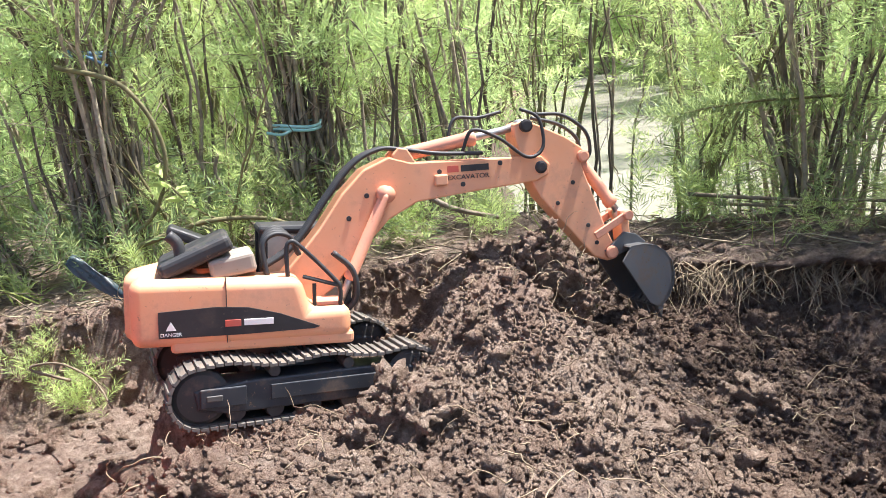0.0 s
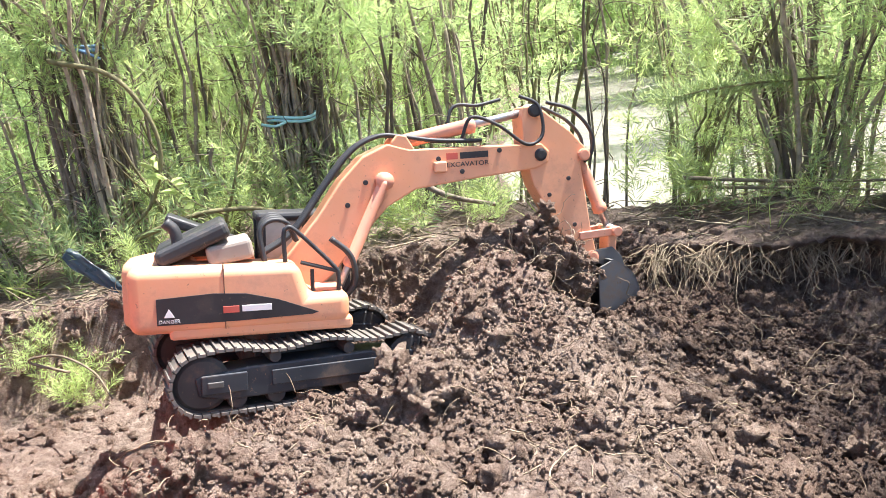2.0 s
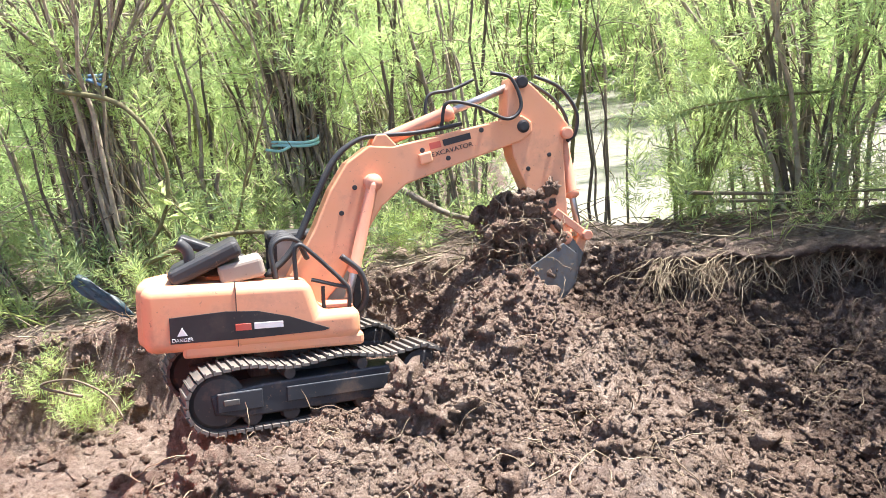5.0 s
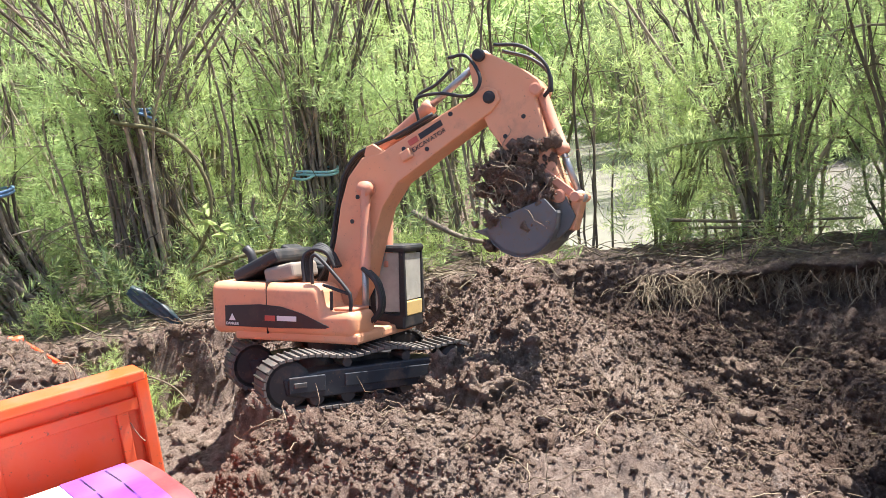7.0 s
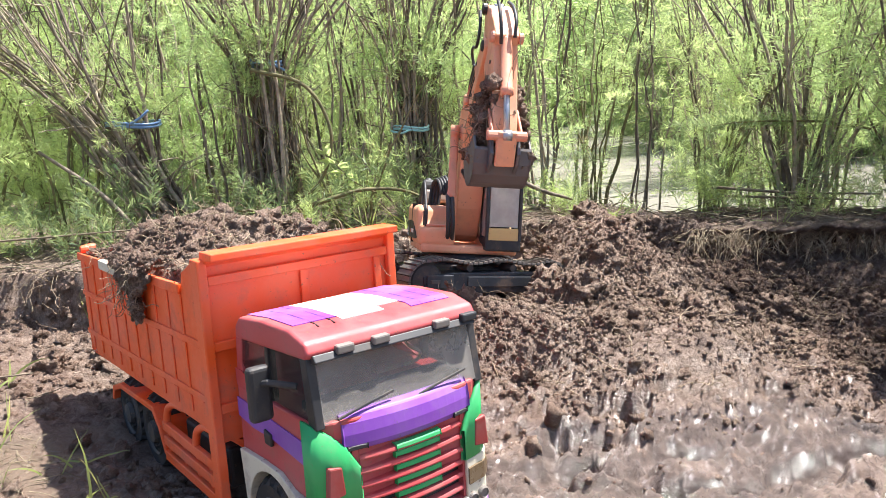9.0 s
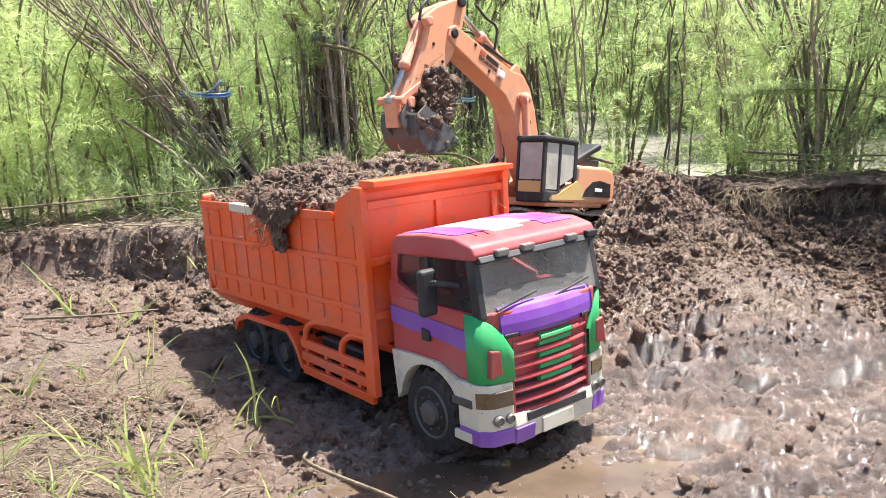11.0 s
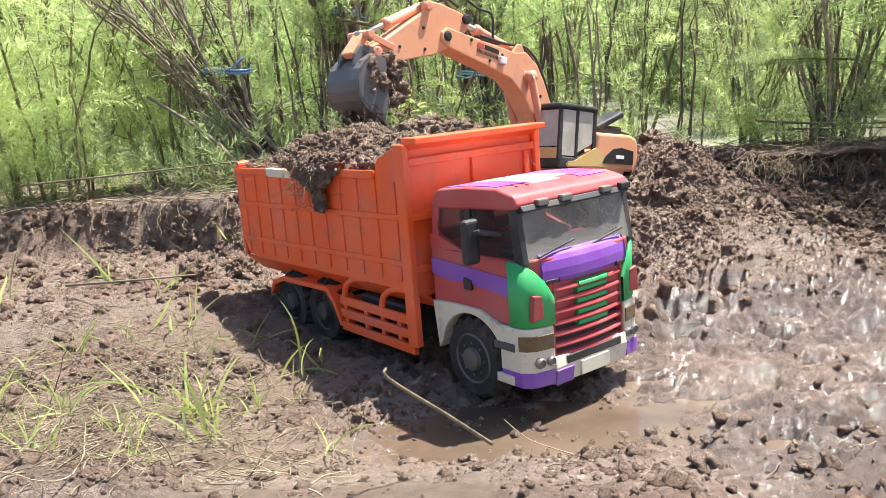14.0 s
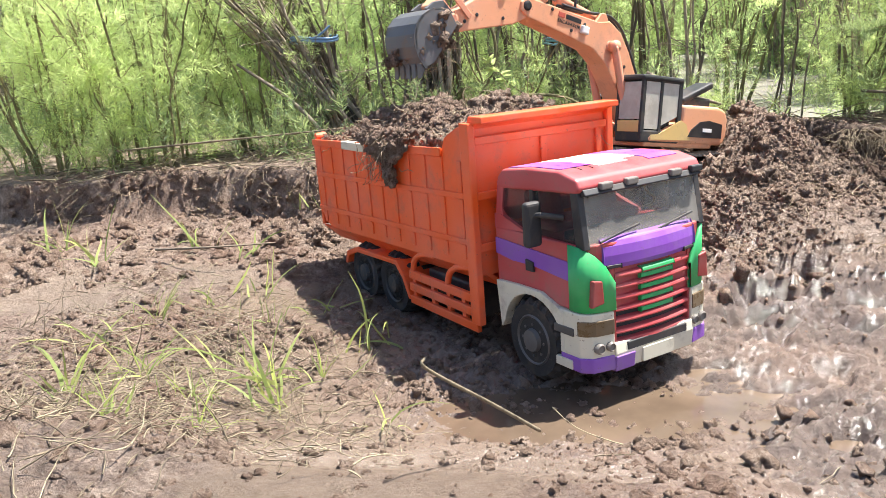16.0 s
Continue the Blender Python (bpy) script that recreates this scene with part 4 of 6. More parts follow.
# seconds, swing, boom, arm, bucket (degrees)
ARMS = [
    (0.0, 18.8, 26.1, -73.0, -4), (0.5, 18.4, 27.2, -80.4, -9), (1.0, 18.3, 27.0, -84.9, -16), (1.5, 18.2, 25.8, -86.5, -20), (2.0, 17.8, 25.2, -86.3, -23),
    (2.5, 17.0, 24.9, -85.8, -26), (3.0, 16.4, 24.9, -85.8, -29), (3.5, 16.2, 25.2, -85.4, -34), (4.0, 15.8, 28.1, -90.6, -46), (4.5, 15.8, 31.5, -99.0, -62),
    (5.0, 16.4, 35.3, -104.1, -78), (5.5, 13.0, 40.0, -104.5, -90), (6.0, 3.5, 44.5, -104.5, -98), (6.75, -19.5, 48.5, -104.3, -102),
    (7.5, -41.4, 50.0, -104.3, -103), (8.0, -55.7, 50.4, -104.9, -103), (8.5, -70.3, 50.2, -105.6, -103), (9.0, -85.0, 48.8, -108.0, -103),
    (9.5, -99.5, 45.0, -110.5, -103), (10.0, -115.6, 42.3, -116.5, -103), (10.6, -128.5, 42.0, -105.0, -102), (11.3, -137.0, 40.0, -84.0, -100), (12.0, -139.6, 36.8, -66.0, -98),
    (12.5, -139.8, 34.4, -57.9, -96), (13.0, -139.9, 29.8, -49.0, -92), (13.5, -139.7, 29.7, -47.3, -86), (14.0, -139.7, 29.7, -46.6, -78), (14.5, -139.7, 29.7, -44.9, -70),
    (15.0, -139.8, 29.6, -43.2, -58), (15.5, -139.8, 29.7, -42.6, -48), (16.0, -139.8, 30.0, -44.6, -40),
]


def arms_at(t):
    """Smooth joint angles between the rows."""
    i = max(k for k in range(len(ARMS) - 1) if ARMS[k][0] <= t + 1e-6)
    p = [ARMS[max(0, min(len(ARMS) - 1, i + k))] for k in (-1, 0, 1, 2)]
    h = p[2][0] - p[1][0]
    u = (t - p[1][0]) / h
    out = []
    for c in range(1, 5):
        m0 = (p[2][c] - p[0][c]) / max(1e-6, p[2][0] - p[0][0]) * h
        m1 = (p[3][c] - p[1][c]) / max(1e-6, p[3][0] - p[1][0]) * h
        out.append((2 * u ** 3 - 3 * u * u + 1) * p[1][c] + (u ** 3 - 2 * u * u + u) * m0 + (3 * u * u - 2 * u ** 3) * p[2][c] + (u ** 3 - u * u) * m1)
    return out


def ry(deg):
    return Matrix.Rotation(radians(-deg), 4, "Y")


def joints(t):
    """Poses of house, boom, arm and bucket in the machine's space."""
    h, b, a, k = arms_at(t)
    house = Matrix.Rotation(radians(h - HEAD), 4, "Z")
    boom = house @ Matrix.Translation((FOOT[0], 0, FOOT[1])) @ ry(b)
    arm = boom @ Matrix.Translation((LB, 0, 0)) @ ry(a)
    bucket = arm @ Matrix.Translation((LA, 0, 0)) @ ry(k)
    return house, boom, arm, bucket, k


def aim(house, p, q):
    """A pose at p whose x points to q; both are points in the machine's space."""
    inv = house.inverted()
    a, b = inv @ p, inv @ q
    d = b - a
    return house @ Matrix.Translation(a) @ ry(math.degrees(math.atan2(d.z, d.x)))


def build_excavator():
    ex = empty("excavator", EXC, "orange toy crawler excavator with black decals and muddy tracks", "excavator")
    # undercarriage
    slab("chassis", -0.055, 0.055, -0.06, 0.06, 0.024, 0.058, M_BLACK, ex, 0.006)
    part("turntable", lathe(bmesh.new(), [(0.052, 0.0), (0.056, 0.006), (0.056, 0.016), (0.050, 0.022)], (0, 0, 0.056), 36, "z"), M_BLACK, ex)
    L, R = 0.114, 0.031
    per = 4 * L + 2 * math.pi * R

    def loop(d):
        d %= per
        if d < 2 * L:
            return -L + d, 0.036 + R + 0.003 * math.sin(d * 60), 0.0
        d -= 2 * L
        if d < math.pi * R:
            a = math.pi / 2 - d / R
            return L + R * math.cos(a), 0.036 + R * math.sin(a), math.degrees(a) - 90
        d -= math.pi * R
        if d < 2 * L:
            return L - d, 0.036 - R, 180.0
        a = -math.pi / 2 - (d - 2 * L) / R
        return -L + R * math.cos(a), 0.036 + R * math.sin(a), math.degrees(a) - 90

    shoe = bmesh.new()
    box(shoe, -0.0039, 0.0039, -0.0215, 0.0215, -0.0015, 0.0016)
    box(shoe, -0.0039, -0.0019, -0.0215, 0.0215, 0.0016, 0.0034)
    bmesh.ops.recalc_face_normals(shoe, faces=shoe.faces)
    shoe_me = bpy.data.meshes.new("track_shoe")
    shoe.to_mesh(shoe_me)
    shoe_me.materials.append(M_SHOE)
    for s in (-1, 1):
        yc = s * 0.0775
        bm = bmesh.new()
        ring = [loop(per * i / 64) for i in range(64)]
        pts = [(x, z) for x, z, _ in ring]
        inner = [(x * 0.985, 0.036 + (z - 0.036) * 0.90) for x, z in pts]
        va = [[bm.verts.new((x, yc + o, z)) for x, z in q] for q, o in ((pts, -0.014), (pts, 0.014), (inner, 0.014), (inner, -0.014))]
        for a, b in zip(va, va[1:] + va[:1]):
            for i in range(64):
                bm.faces.new((a[i], a[(i + 1) % 64], b[(i + 1) % 64], b[i]))
        track = part("track", bm, M_TRACK, ex, "black rubber-shod track caked with mud")
        for i in range(72):
            x, z, a = loop(per * i / 72)
            ob = new("track_shoe", shoe_me)
            ob.parent = track
            ob.matrix_basis = Matrix.Translation((x, yc, z)) @ ry(a)
        frame_pts = [(-0.118, 0.024), (-0.122, 0.044), (-0.07, 0.050), (0.07, 0.052), (0.122, 0.046), (0.118, 0.024), (0.09, 0.018), (-0.09, 0.018)]
        fr = part("track_frame", bev(prism(bmesh.new(), frame_pts, min(yc - 0.019, yc + 0.019), max(yc - 0.019, yc + 0.019)), 0.002), M_FRAME, ex, "blue-black track frame")
        ys = yc + s * 0.019
        slab("plate", -0.116, -0.070, min(ys, ys + s * 0.003), max(ys, ys + s * 0.003), 0.026, 0.046, M_FRAME, fr, 0.0012)
        slab("plate", -0.045, 0.095, min(ys, ys + s * 0.002), max(ys, ys + s * 0.002), 0.028, 0.044, M_FRAME, fr, 0.001)
        slab("slot", -0.110, -0.094, min(ys, ys + s * 0.0042), max(ys, ys + s * 0.0042), 0.033, 0.039, M_RIM, fr, 0.0008)
        for x in (-0.08, -0.04, 0.0, 0.04, 0.08):
            part("roller", lathe(bmesh.new(), [(0.009, -0.017), (0.0105, -0.012), (0.0105, 0.012), (0.009, 0.017)], (x, yc, 0.0175), 18), M_TRACK, fr)
        for x in (-0.04, 0.04):
            part("top_roller", lathe(bmesh.new(), [(0.006, -0.017), (0.007, 0.0), (0.006, 0.017)], (x, yc, 0.057), 14), M_TRACK, fr)
        for x in (-L, L):
            part("idler", lathe(bmesh.new(), [(0.010, -0.0165), (0.024, -0.0155), (0.0285, -0.012), (0.0285, 0.012), (0.024, 0.0155), (0.010, 0.0165)], (x, yc, 0.036), 26), M_TRACK, fr)
    # house
    house = slab("house", -0.13, 0.06, -0.078, 0.078, 0.076, 0.090, M_PEACH, ex, 0.004)
    hood_pts = [(-0.168, 0.083), (-0.169, 0.153), (0.003, 0.151), (0.013, 0.117), (0.057, 0.118), (0.057, 0.083)]
    soften(part("side_body", bev(prism(bmesh.new(), hood_pts, -0.0815, -0.022), 0.012, 5, 20), M_PEACH, house, "orange side body with a black decal", True))
    soften(part("counterweight", bev(prism(bmesh.new(), [(-0.1, -0.079), (-0.158, -0.070), (-0.176, -0.035), (-0.178, 0.0), (-0.176, 0.035), (-0.158, 0.070), (-0.1, 0.079)], 0.083, 0.152, "z"), 0.010, 3), M_PEACH, house, "rounded orange counterweight", True))
    lp = [(-0.158, 0.083), (-0.168, 0.100), (-0.169, 0.132), (-0.160, 0.148), (-0.140, 0.153), (-0.036, 0.152), (-0.034, 0.122), (0.03, 0.098), (0.056, 0.096), (0.056, 0.083)]
    part("side_body", bev(prism(bmesh.new(), lp, 0.022, 0.0815), 0.006, 3), M_PEACH, house)
    part("swoosh", prism(bmesh.new(), [(-0.06, 0.090), (-0.045, 0.118), (-0.03, 0.124), (0.03, 0.098), (0.05, 0.096), (0.05, 0.088)], 0.0813, 0.0826), M_YELLOW, house, "yellow side stripe")
    for s in (-1, 1):
        ys = sorted((s * 0.0813, s * 0.0832))
        dec = part("decal", prism(bmesh.new(), [(-0.141, 0.094), (-0.141, 0.121), (-0.085, 0.124), (-0.052, 0.122), (-0.020, 0.114), (0.022, 0.098), (0.016, 0.096), (-0.06, 0.094)] if s < 0 else [(-0.150, 0.096), (-0.150, 0.122), (-0.11, 0.127), (-0.085, 0.124), (-0.062, 0.110), (-0.050, 0.096)], *ys), M_DECAL, house, "black swoosh decal")
        rot = Matrix.Rotation(radians(90), 4, "X") if s < 0 else Matrix.Rotation(radians(180), 4, "Z") @ Matrix.Rotation(radians(90), 4, "X")
        y = s * 0.0836
        if s < 0:
            text_part("lettering", "DANGER", 0.0052, M_WHITE, dec, Matrix.Translation((-0.129, y, 0.0975)) @ rot)
            part("warning_triangle", prism(bmesh.new(), [(-0.134, 0.102), (-0.124, 0.102), (-0.129, 0.111)], -0.0842, -0.083), M_WHITE, dec, "white warning triangle")
            slab("mark", -0.076, -0.060, -0.0842, -0.083, 0.103, 0.110, M_DKRED, dec, 0.0003)
            slab("mark", -0.057, -0.027, -0.0842, -0.083, 0.1035, 0.110, M_WHITE, dec, 0.0003)
        else:
            slab("mark", -0.118, -0.092, 0.083, 0.0842, 0.106, 0.1125, M_WHITE, dec, 0.0003)
    slab("seam", -0.0745, -0.0738, -0.0824, -0.05, 0.086, 0.1532, M_DECAL, house, 0.0002)
    slab("deck_plate", 0.02, 0.05, -0.07, -0.03, 0.1175, 0.121, M_PINK, house, 0.0015)
    # engine lid, ajar, with the pale box under it and the exhaust stub
    lid = bev(box(bmesh.new(), -0.040, 0.040, -0.045, 0.045, -0.008, 0.010), 0.006, 3)
    lid.transform(Matrix.Translation((-0.103, -0.022, 0.172)) @ ry(24))
    part("engine_lid", lid, M_BLACK, house, "blue-black engine lid propped ajar")
    ll = bev(box(bmesh.new(), -0.046, 0.046, 0.030, 0.070, -0.006, 0.006), 0.004, 3)
    ll.transform(Matrix.Translation((-0.090, 0.0, 0.176)) @ ry(-22))
    part("engine_lid", ll, M_BLACK, house, "black engine lid propped ajar")
    slab("engine_box", -0.13, -0.045, 0.022, 0.068, 0.148, 0.168, M_BLACK, house, 0.004)
    bx = bev(box(bmesh.new(), -0.024, 0.024, -0.030, 0.030, -0.011, 0.011), 0.005, 3)
    bx.transform(Matrix.Translation((-0.066, -0.036, 0.163)) @ ry(12))
    part("battery_box", bx, M_TAN, house, "pale grubby box under the lid")
    part("exhaust", tube(bmesh.new(), bezier([(-0.118, -0.05, 0.160), (-0.120, -0.05, 0.185), (-0.130, -0.05, 0.196)], 5), 0.0062, 12), M_BLACK, house, smooth=True)
    # cab
    cab = slab("cab", -0.030, 0.074, 0.0225, 0.0805, 0.083, 0.104, M_BLACK, house, 0.003, "black-framed operator cab")
    slab("cab_roof", -0.033, 0.076, 0.020, 0.0825, 0.187, 0.197, M_BLACK, house, 0.004)
    for x0, x1, xt0, xt1 in ((0.066, 0.076, 0.066, 0.074), (0.022, 0.029, 0.020, 0.028), (-0.032, -0.022, -0.032, -0.022)):
        for y in (0.0225, 0.0755):
            part("pillar", bev(prism(bmesh.new(), [(x0, 0.10), (xt0, 0.19), (xt1, 0.19), (x1, 0.10)], y, y + 0.005), 0.001), M_BLACK, cab)
    for y in (0.0243, 0.0777):
        part("pane", prism(bmesh.new(), [(0.028, 0.106), (0.028, 0.186), (0.066, 0.186), (0.067, 0.106)], y, y + 0.0012), M_CABGL, cab)
        part("pane", prism(bmesh.new(), [(-0.022, 0.130), (-0.022, 0.186), (0.021, 0.186), (0.022, 0.112)], y, y + 0.0012), M_CABGL, cab)
    part("pane", prism(bmesh.new(), [(0.0285, 0.122), (0.0285, 0.185), (0.0745, 0.185), (0.0745, 0.122)], 0.0715, 0.0728, "x"), M_CABGL, cab, "pale dusty front window")
    slab("front_panel", 0.068, 0.0745, 0.027, 0.076, 0.100, 0.120, M_YELLOW, cab, 0.0015)
    slab("seat", -0.01, 0.03, 0.034, 0.068, 0.10, 0.128, M_BLACK, cab, 0.004)
    slab("seat", -0.018, -0.006, 0.034, 0.068, 0.11, 0.160, M_BLACK, cab, 0.004)
    # rails and hoses on the deck
    rail = part("handrail", tube(bmesh.new(), bezier([(-0.010, -0.070, 0.150), (-0.011, -0.070, 0.178), (-0.008, -0.070, 0.187), (0.002, -0.070, 0.184), (0.040, -0.070, 0.146), (0.046, -0.070, 0.134), (0.046, -0.070, 0.117)], 6), 0.0024, 8), M_BLACK, house, smooth=True)
    part("rail_bar", tube(bmesh.new(), [(0.006, -0.070, 0.150), (0.044, -0.070, 0.139)], 0.0022, 8), M_BLACK, rail)
    part("rail_bar", tube(bmesh.new(), [(0.018, -0.070, 0.118), (0.018, -0.070, 0.142)], 0.0022, 8), M_BLACK, rail)
    for k, y in enumerate((-0.046, -0.041, -0.036, -0.031)):
        part("hose", tube(bmesh.new(), bezier([(-0.030, y - 0.012, 0.150), (-0.034, y - 0.008, 0.182), (-0.022, y - 0.004, 0.194 + 0.002 * k), (-0.004, y, 0.190), (0.006, y + 0.004, 0.170)], 8), 0.0027, 8), M_HOSE, house, smooth=True)
    for k in range(2):
        part("hose", tube(bmesh.new(), bezier([(0.045, -0.030 - 0.007 * k, 0.170), (0.066, -0.031 - 0.007 * k, 0.150), (0.070, -0.030 - 0.007 * k, 0.118), (0.050, -0.028 - 0.007 * k, 0.096)], 8), 0.0034, 8), M_HOSE, house, smooth=True)
    # boom
    boom_pts = [(-0.014, -0.012), (-0.016, 0.010), (0.02, 0.030), (0.076, 0.056), (0.117, 0.080), (0.152, 0.094), (0.185, 0.094), (0.206, 0.077), (0.339, 0.020), (0.358, 0.012), (0.364, -0.002), (0.357, -0.013), (0.339, -0.013), (0.254, 0.014), (0.193, 0.032), (0.154, 0.029), (0.121, 0.016), (0.060, -0.012), (0.01, -0.022)]
    boom = part("boom", bev(prism(bmesh.new(), boom_pts, -0.0205, 0.0205), 0.002, 2), M_PEACH, ex, "bent orange boom with dark lettering")
    for s in (-1, 1):
        for u, v, r in ((0.161, 0.059, 0.0066), (0.351, 0.0, 0.0048)):
            part("pin", lathe(bmesh.new(), [(r * 1.5, 0.0), (r * 1.5, s * 0.0025), (r, s * 0.0035), (r * 0.6, s * 0.0035)], (u, s * 0.0205, v), 18), M_PINK if u < 0.3 else M_DECAL, boom)
        for u, v in ((0.142, 0.066), (0.112, 0.052), (0.232, 0.052), (0.252, 0.026), (0.305, 0.028)):
            part("bolt", lathe(bmesh.new(), [(0.003, 0.0), (0.003, s * 0.001), (0.002, s * 0.0012)], (u, s * 0.0205, v), 10), M_DECAL, boom)
        lug = prism(bmesh.new(), [(0.182, 0.080), (0.190, 0.094), (0.200, 0.0985), (0.209, 0.093), (0.212, 0.072)], min(s * 0.010, s * 0.0195), max(s * 0.010, s * 0.0195))
        part("lug", bev(lug, 0.0015), M_PEACH, boom)
        wl = bev(box(bmesh.new(), -0.008, 0.008, min(s * 0.0205, s * 0.0275), max(s * 0.0205, s * 0.0275), -0.0065, 0.0065), 0.002)
        wl.transform(Matrix.Translation((0.229, 0, 0.043)) @ ry(-22))
        part("work_light", wl, M_PEACH if s < 0 else M_WHITE, boom)
        rot = Matrix.Rotation(radians(90), 4, "X") if s < 0 else Matrix.Rotation(radians(180), 4, "Z") @ Matrix.Rotation(radians(90), 4, "X")
        inc = ry(-22 if s < 0 else 22)
        y = s * 0.0210
        base = Matrix.Translation((0.262, y, 0.031))
        text_part("lettering", "EXCAVATOR", 0.0078, M_DECAL, boom, base @ ry(-22) @ rot, squeeze=1.15)
        for d0, d1, mt in ((-0.026, -0.012, M_DKRED), (-0.009, 0.026, M_DECAL)):
            bm = box(bmesh.new(), *sorted((-s * d0, -s * d1)), min(y, y + s * 0.0006), max(y, y + s * 0.0006), 0.0065, 0.014)
            bm.transform(Matrix.Translation((0.262, 0, 0.031)) @ ry(-22))
            part("mark", bm, mt, boom)
    for k, y in enumerate((-0.012, -0.004, 0.004, 0.012)):
        part("hose", tube(bmesh.new(), bezier([(0.0, y, 0.045), (0.045, y, 0.052), (0.10, y, 0.082), (0.145, y, 0.104), (0.180, y, 0.106), (0.205, y, 0.094), (0.24, y * 1.4, 0.072), (0.29, y * 1.6, 0.048)], 6), 0.0026, 7), M_HOSE, boom, smooth=True)
    part("hose", tube(bmesh.new(), bezier([(0.27, -0.014, 0.060), (0.29, -0.020, 0.078), (0.315, -0.024, 0.056), (0.338, -0.026, 0.020), (0.362, -0.025, 0.022), (0.372, -0.022, 0.055), (0.356, -0.018, 0.075)], 8), 0.0022, 7), M_HOSE, boom, smooth=True)
    part("hose", tube(bmesh.new(), bezier([(0.26, 0.014, 0.065), (0.285, 0.016, 0.095), (0.315, 0.016, 0.084), (0.345, 0.016, 0.078)], 8), 0.0022, 7), M_HOSE, boom, smooth=True)
    # arm
    arm_pts = [(-0.060, 0.010), (-0.056, 0.022), (-0.043, 0.031), (-0.005, 0.050), (0.020, 0.058), (0.032, 0.058), (0.036, 0.044), (0.118, 0.017), (0.154, 0.008), (0.160, 0.0), (0.154, -0.010), (0.135, -0.020), (0.03, -0.024), (-0.012, -0.016), (-0.048, 0.000)]
    arm = part("arm", bev(prism(bmesh.new(), arm_pts, -0.0165, 0.0165), 0.002, 2), M_PEACH, ex, "tapered orange digging arm")
    for s in (-1, 1):
        for u, v, r, mt in ((-0.050, 0.019, 0.006, M_DECAL), (0.029, 0.051, 0.0058, M_PINK), (0.148, 0.0, 0.0065, M_PINK), (0.0, 0.0, 0.006, M_DECAL)):
            part("pin", lathe(bmesh.new(), [(r * 1.3, 0.0), (r * 1.3, s * 0.0055), (r * 0.9, s * 0.0065), (r * 0.5, s * 0.0065)], (u, s * 0.0165, v), 16), mt, arm)
        for u, v in ((0.045, 0.020), (0.10, 0.0), (0.125, -0.006), (0.05, -0.012)):
            part("bolt", lathe(bmesh.new(), [(0.0028, 0.0), (0.0028, s * 0.001), (0.002, s * 0.0012)], (u, s * 0.0165, v), 10), M_DECAL, arm)
    part("hose", tube(bmesh.new(), bezier([(-0.050, -0.012, 0.040), (-0.025, -0.012, 0.066), (0.010, -0.012, 0.076), (0.034, -0.010, 0.066), (0.040, -0.008, 0.052)], 8), 0.0024, 7), M_HOSE, arm, smooth=True)
    part("hose", tube(bmesh.new(), bezier([(-0.045, 0.010, 0.040), (-0.015, 0.010, 0.062), (0.015, 0.010, 0.070), (0.036, 0.009, 0.060)], 8), 0.0024, 7), M_HOSE, arm, smooth=True)
    # bucket
    prof = [(0.004, 0.020), (0.014, 0.036), (0.026, 0.047), (0.042, 0.053), (0.058, 0.053), (0.072, 0.047), (0.084, 0.036), (0.092, 0.022), (0.096, 0.004)]
    W = 0.038
    bm = bmesh.new()
    inner = [(u - 0.003 * (i > 2), v - 0.0035) for i, (u, v) in enumerate(prof)]
    va = [[bm.verts.new((u, y, v)) for u, v in q] for q, y in ((prof, -W), (prof, W), (inner, W), (inner, -W))]
    for a, b in zip(va, va[1:] + va[:1]):
        for i in range(len(prof) - 1):
            bm.faces.new((a[i], a[i + 1], b[i + 1], b[i]))
    for i in (0, -1):
        bm.faces.new([v[i] for v in va])
    bucket = part("bucket", bm, M_BUCKET, ex, "worn grey-black steel bucket")
    for s in (-1, 1):
        ys = sorted((s * (W - 0.003), s * W))
        part("cheek", bev(prism(bmesh.new(), [(0.012, -0.002)] + prof + [(0.08, -0.004)], *ys), 0.0008), M_BUCKET, bucket)
        ys = sorted((s * 0.015, s * 0.020))
        part("ear", bev(prism(bmesh.new(), [(-0.007, -0.006), (-0.009, 0.030), (0.004, 0.041), (0.022, 0.046), (0.010, 0.008), (0.007, -0.006)], *ys), 0.001), M_BUCKET, bucket)
    for i in range(5):
        y = -W + 0.008 + i * (2 * W - 0.016) / 4
        part("tooth", bev(prism(bmesh.new(), [(0.088, 0.010), (0.095, 0.012), (0.110, -0.002), (0.090, 0.002)], y - 0.005, y + 0.005), 0.0008), M_BUCKET, bucket)
    # cylinders
    moving = {"house": house, "boom": boom, "arm": arm, "bucket": bucket}
    for s in (-1, 1):
        bm = lathe(bmesh.new(), [(0.0062, 0.0), (0.0068, 0.004), (0.0068, 0.096), (0.0078, 0.098), (0.0078, 0.104), (0.0052, 0.106)], (0, 0, 0), 16, "x")
        lathe(bm, [(0.010, -0.006), (0.010, 0.006)], (0, 0, 0), 14)
        moving["lift_barrel", s] = part("lift_cylinder", bm, M_PINK, ex, "orange lift cylinder", True)
        bm = lathe(bmesh.new(), [(0.0045, 0.0), (0.0045, 0.092)], (0, 0, 0), 12, "x")
        lathe(bm, [(0.008, -0.005), (0.008, 0.005)], (0, 0, 0), 12)
        moving["lift_rod", s] = part("lift_rod", bm, M_STEEL, ex, "steel piston rod", True)
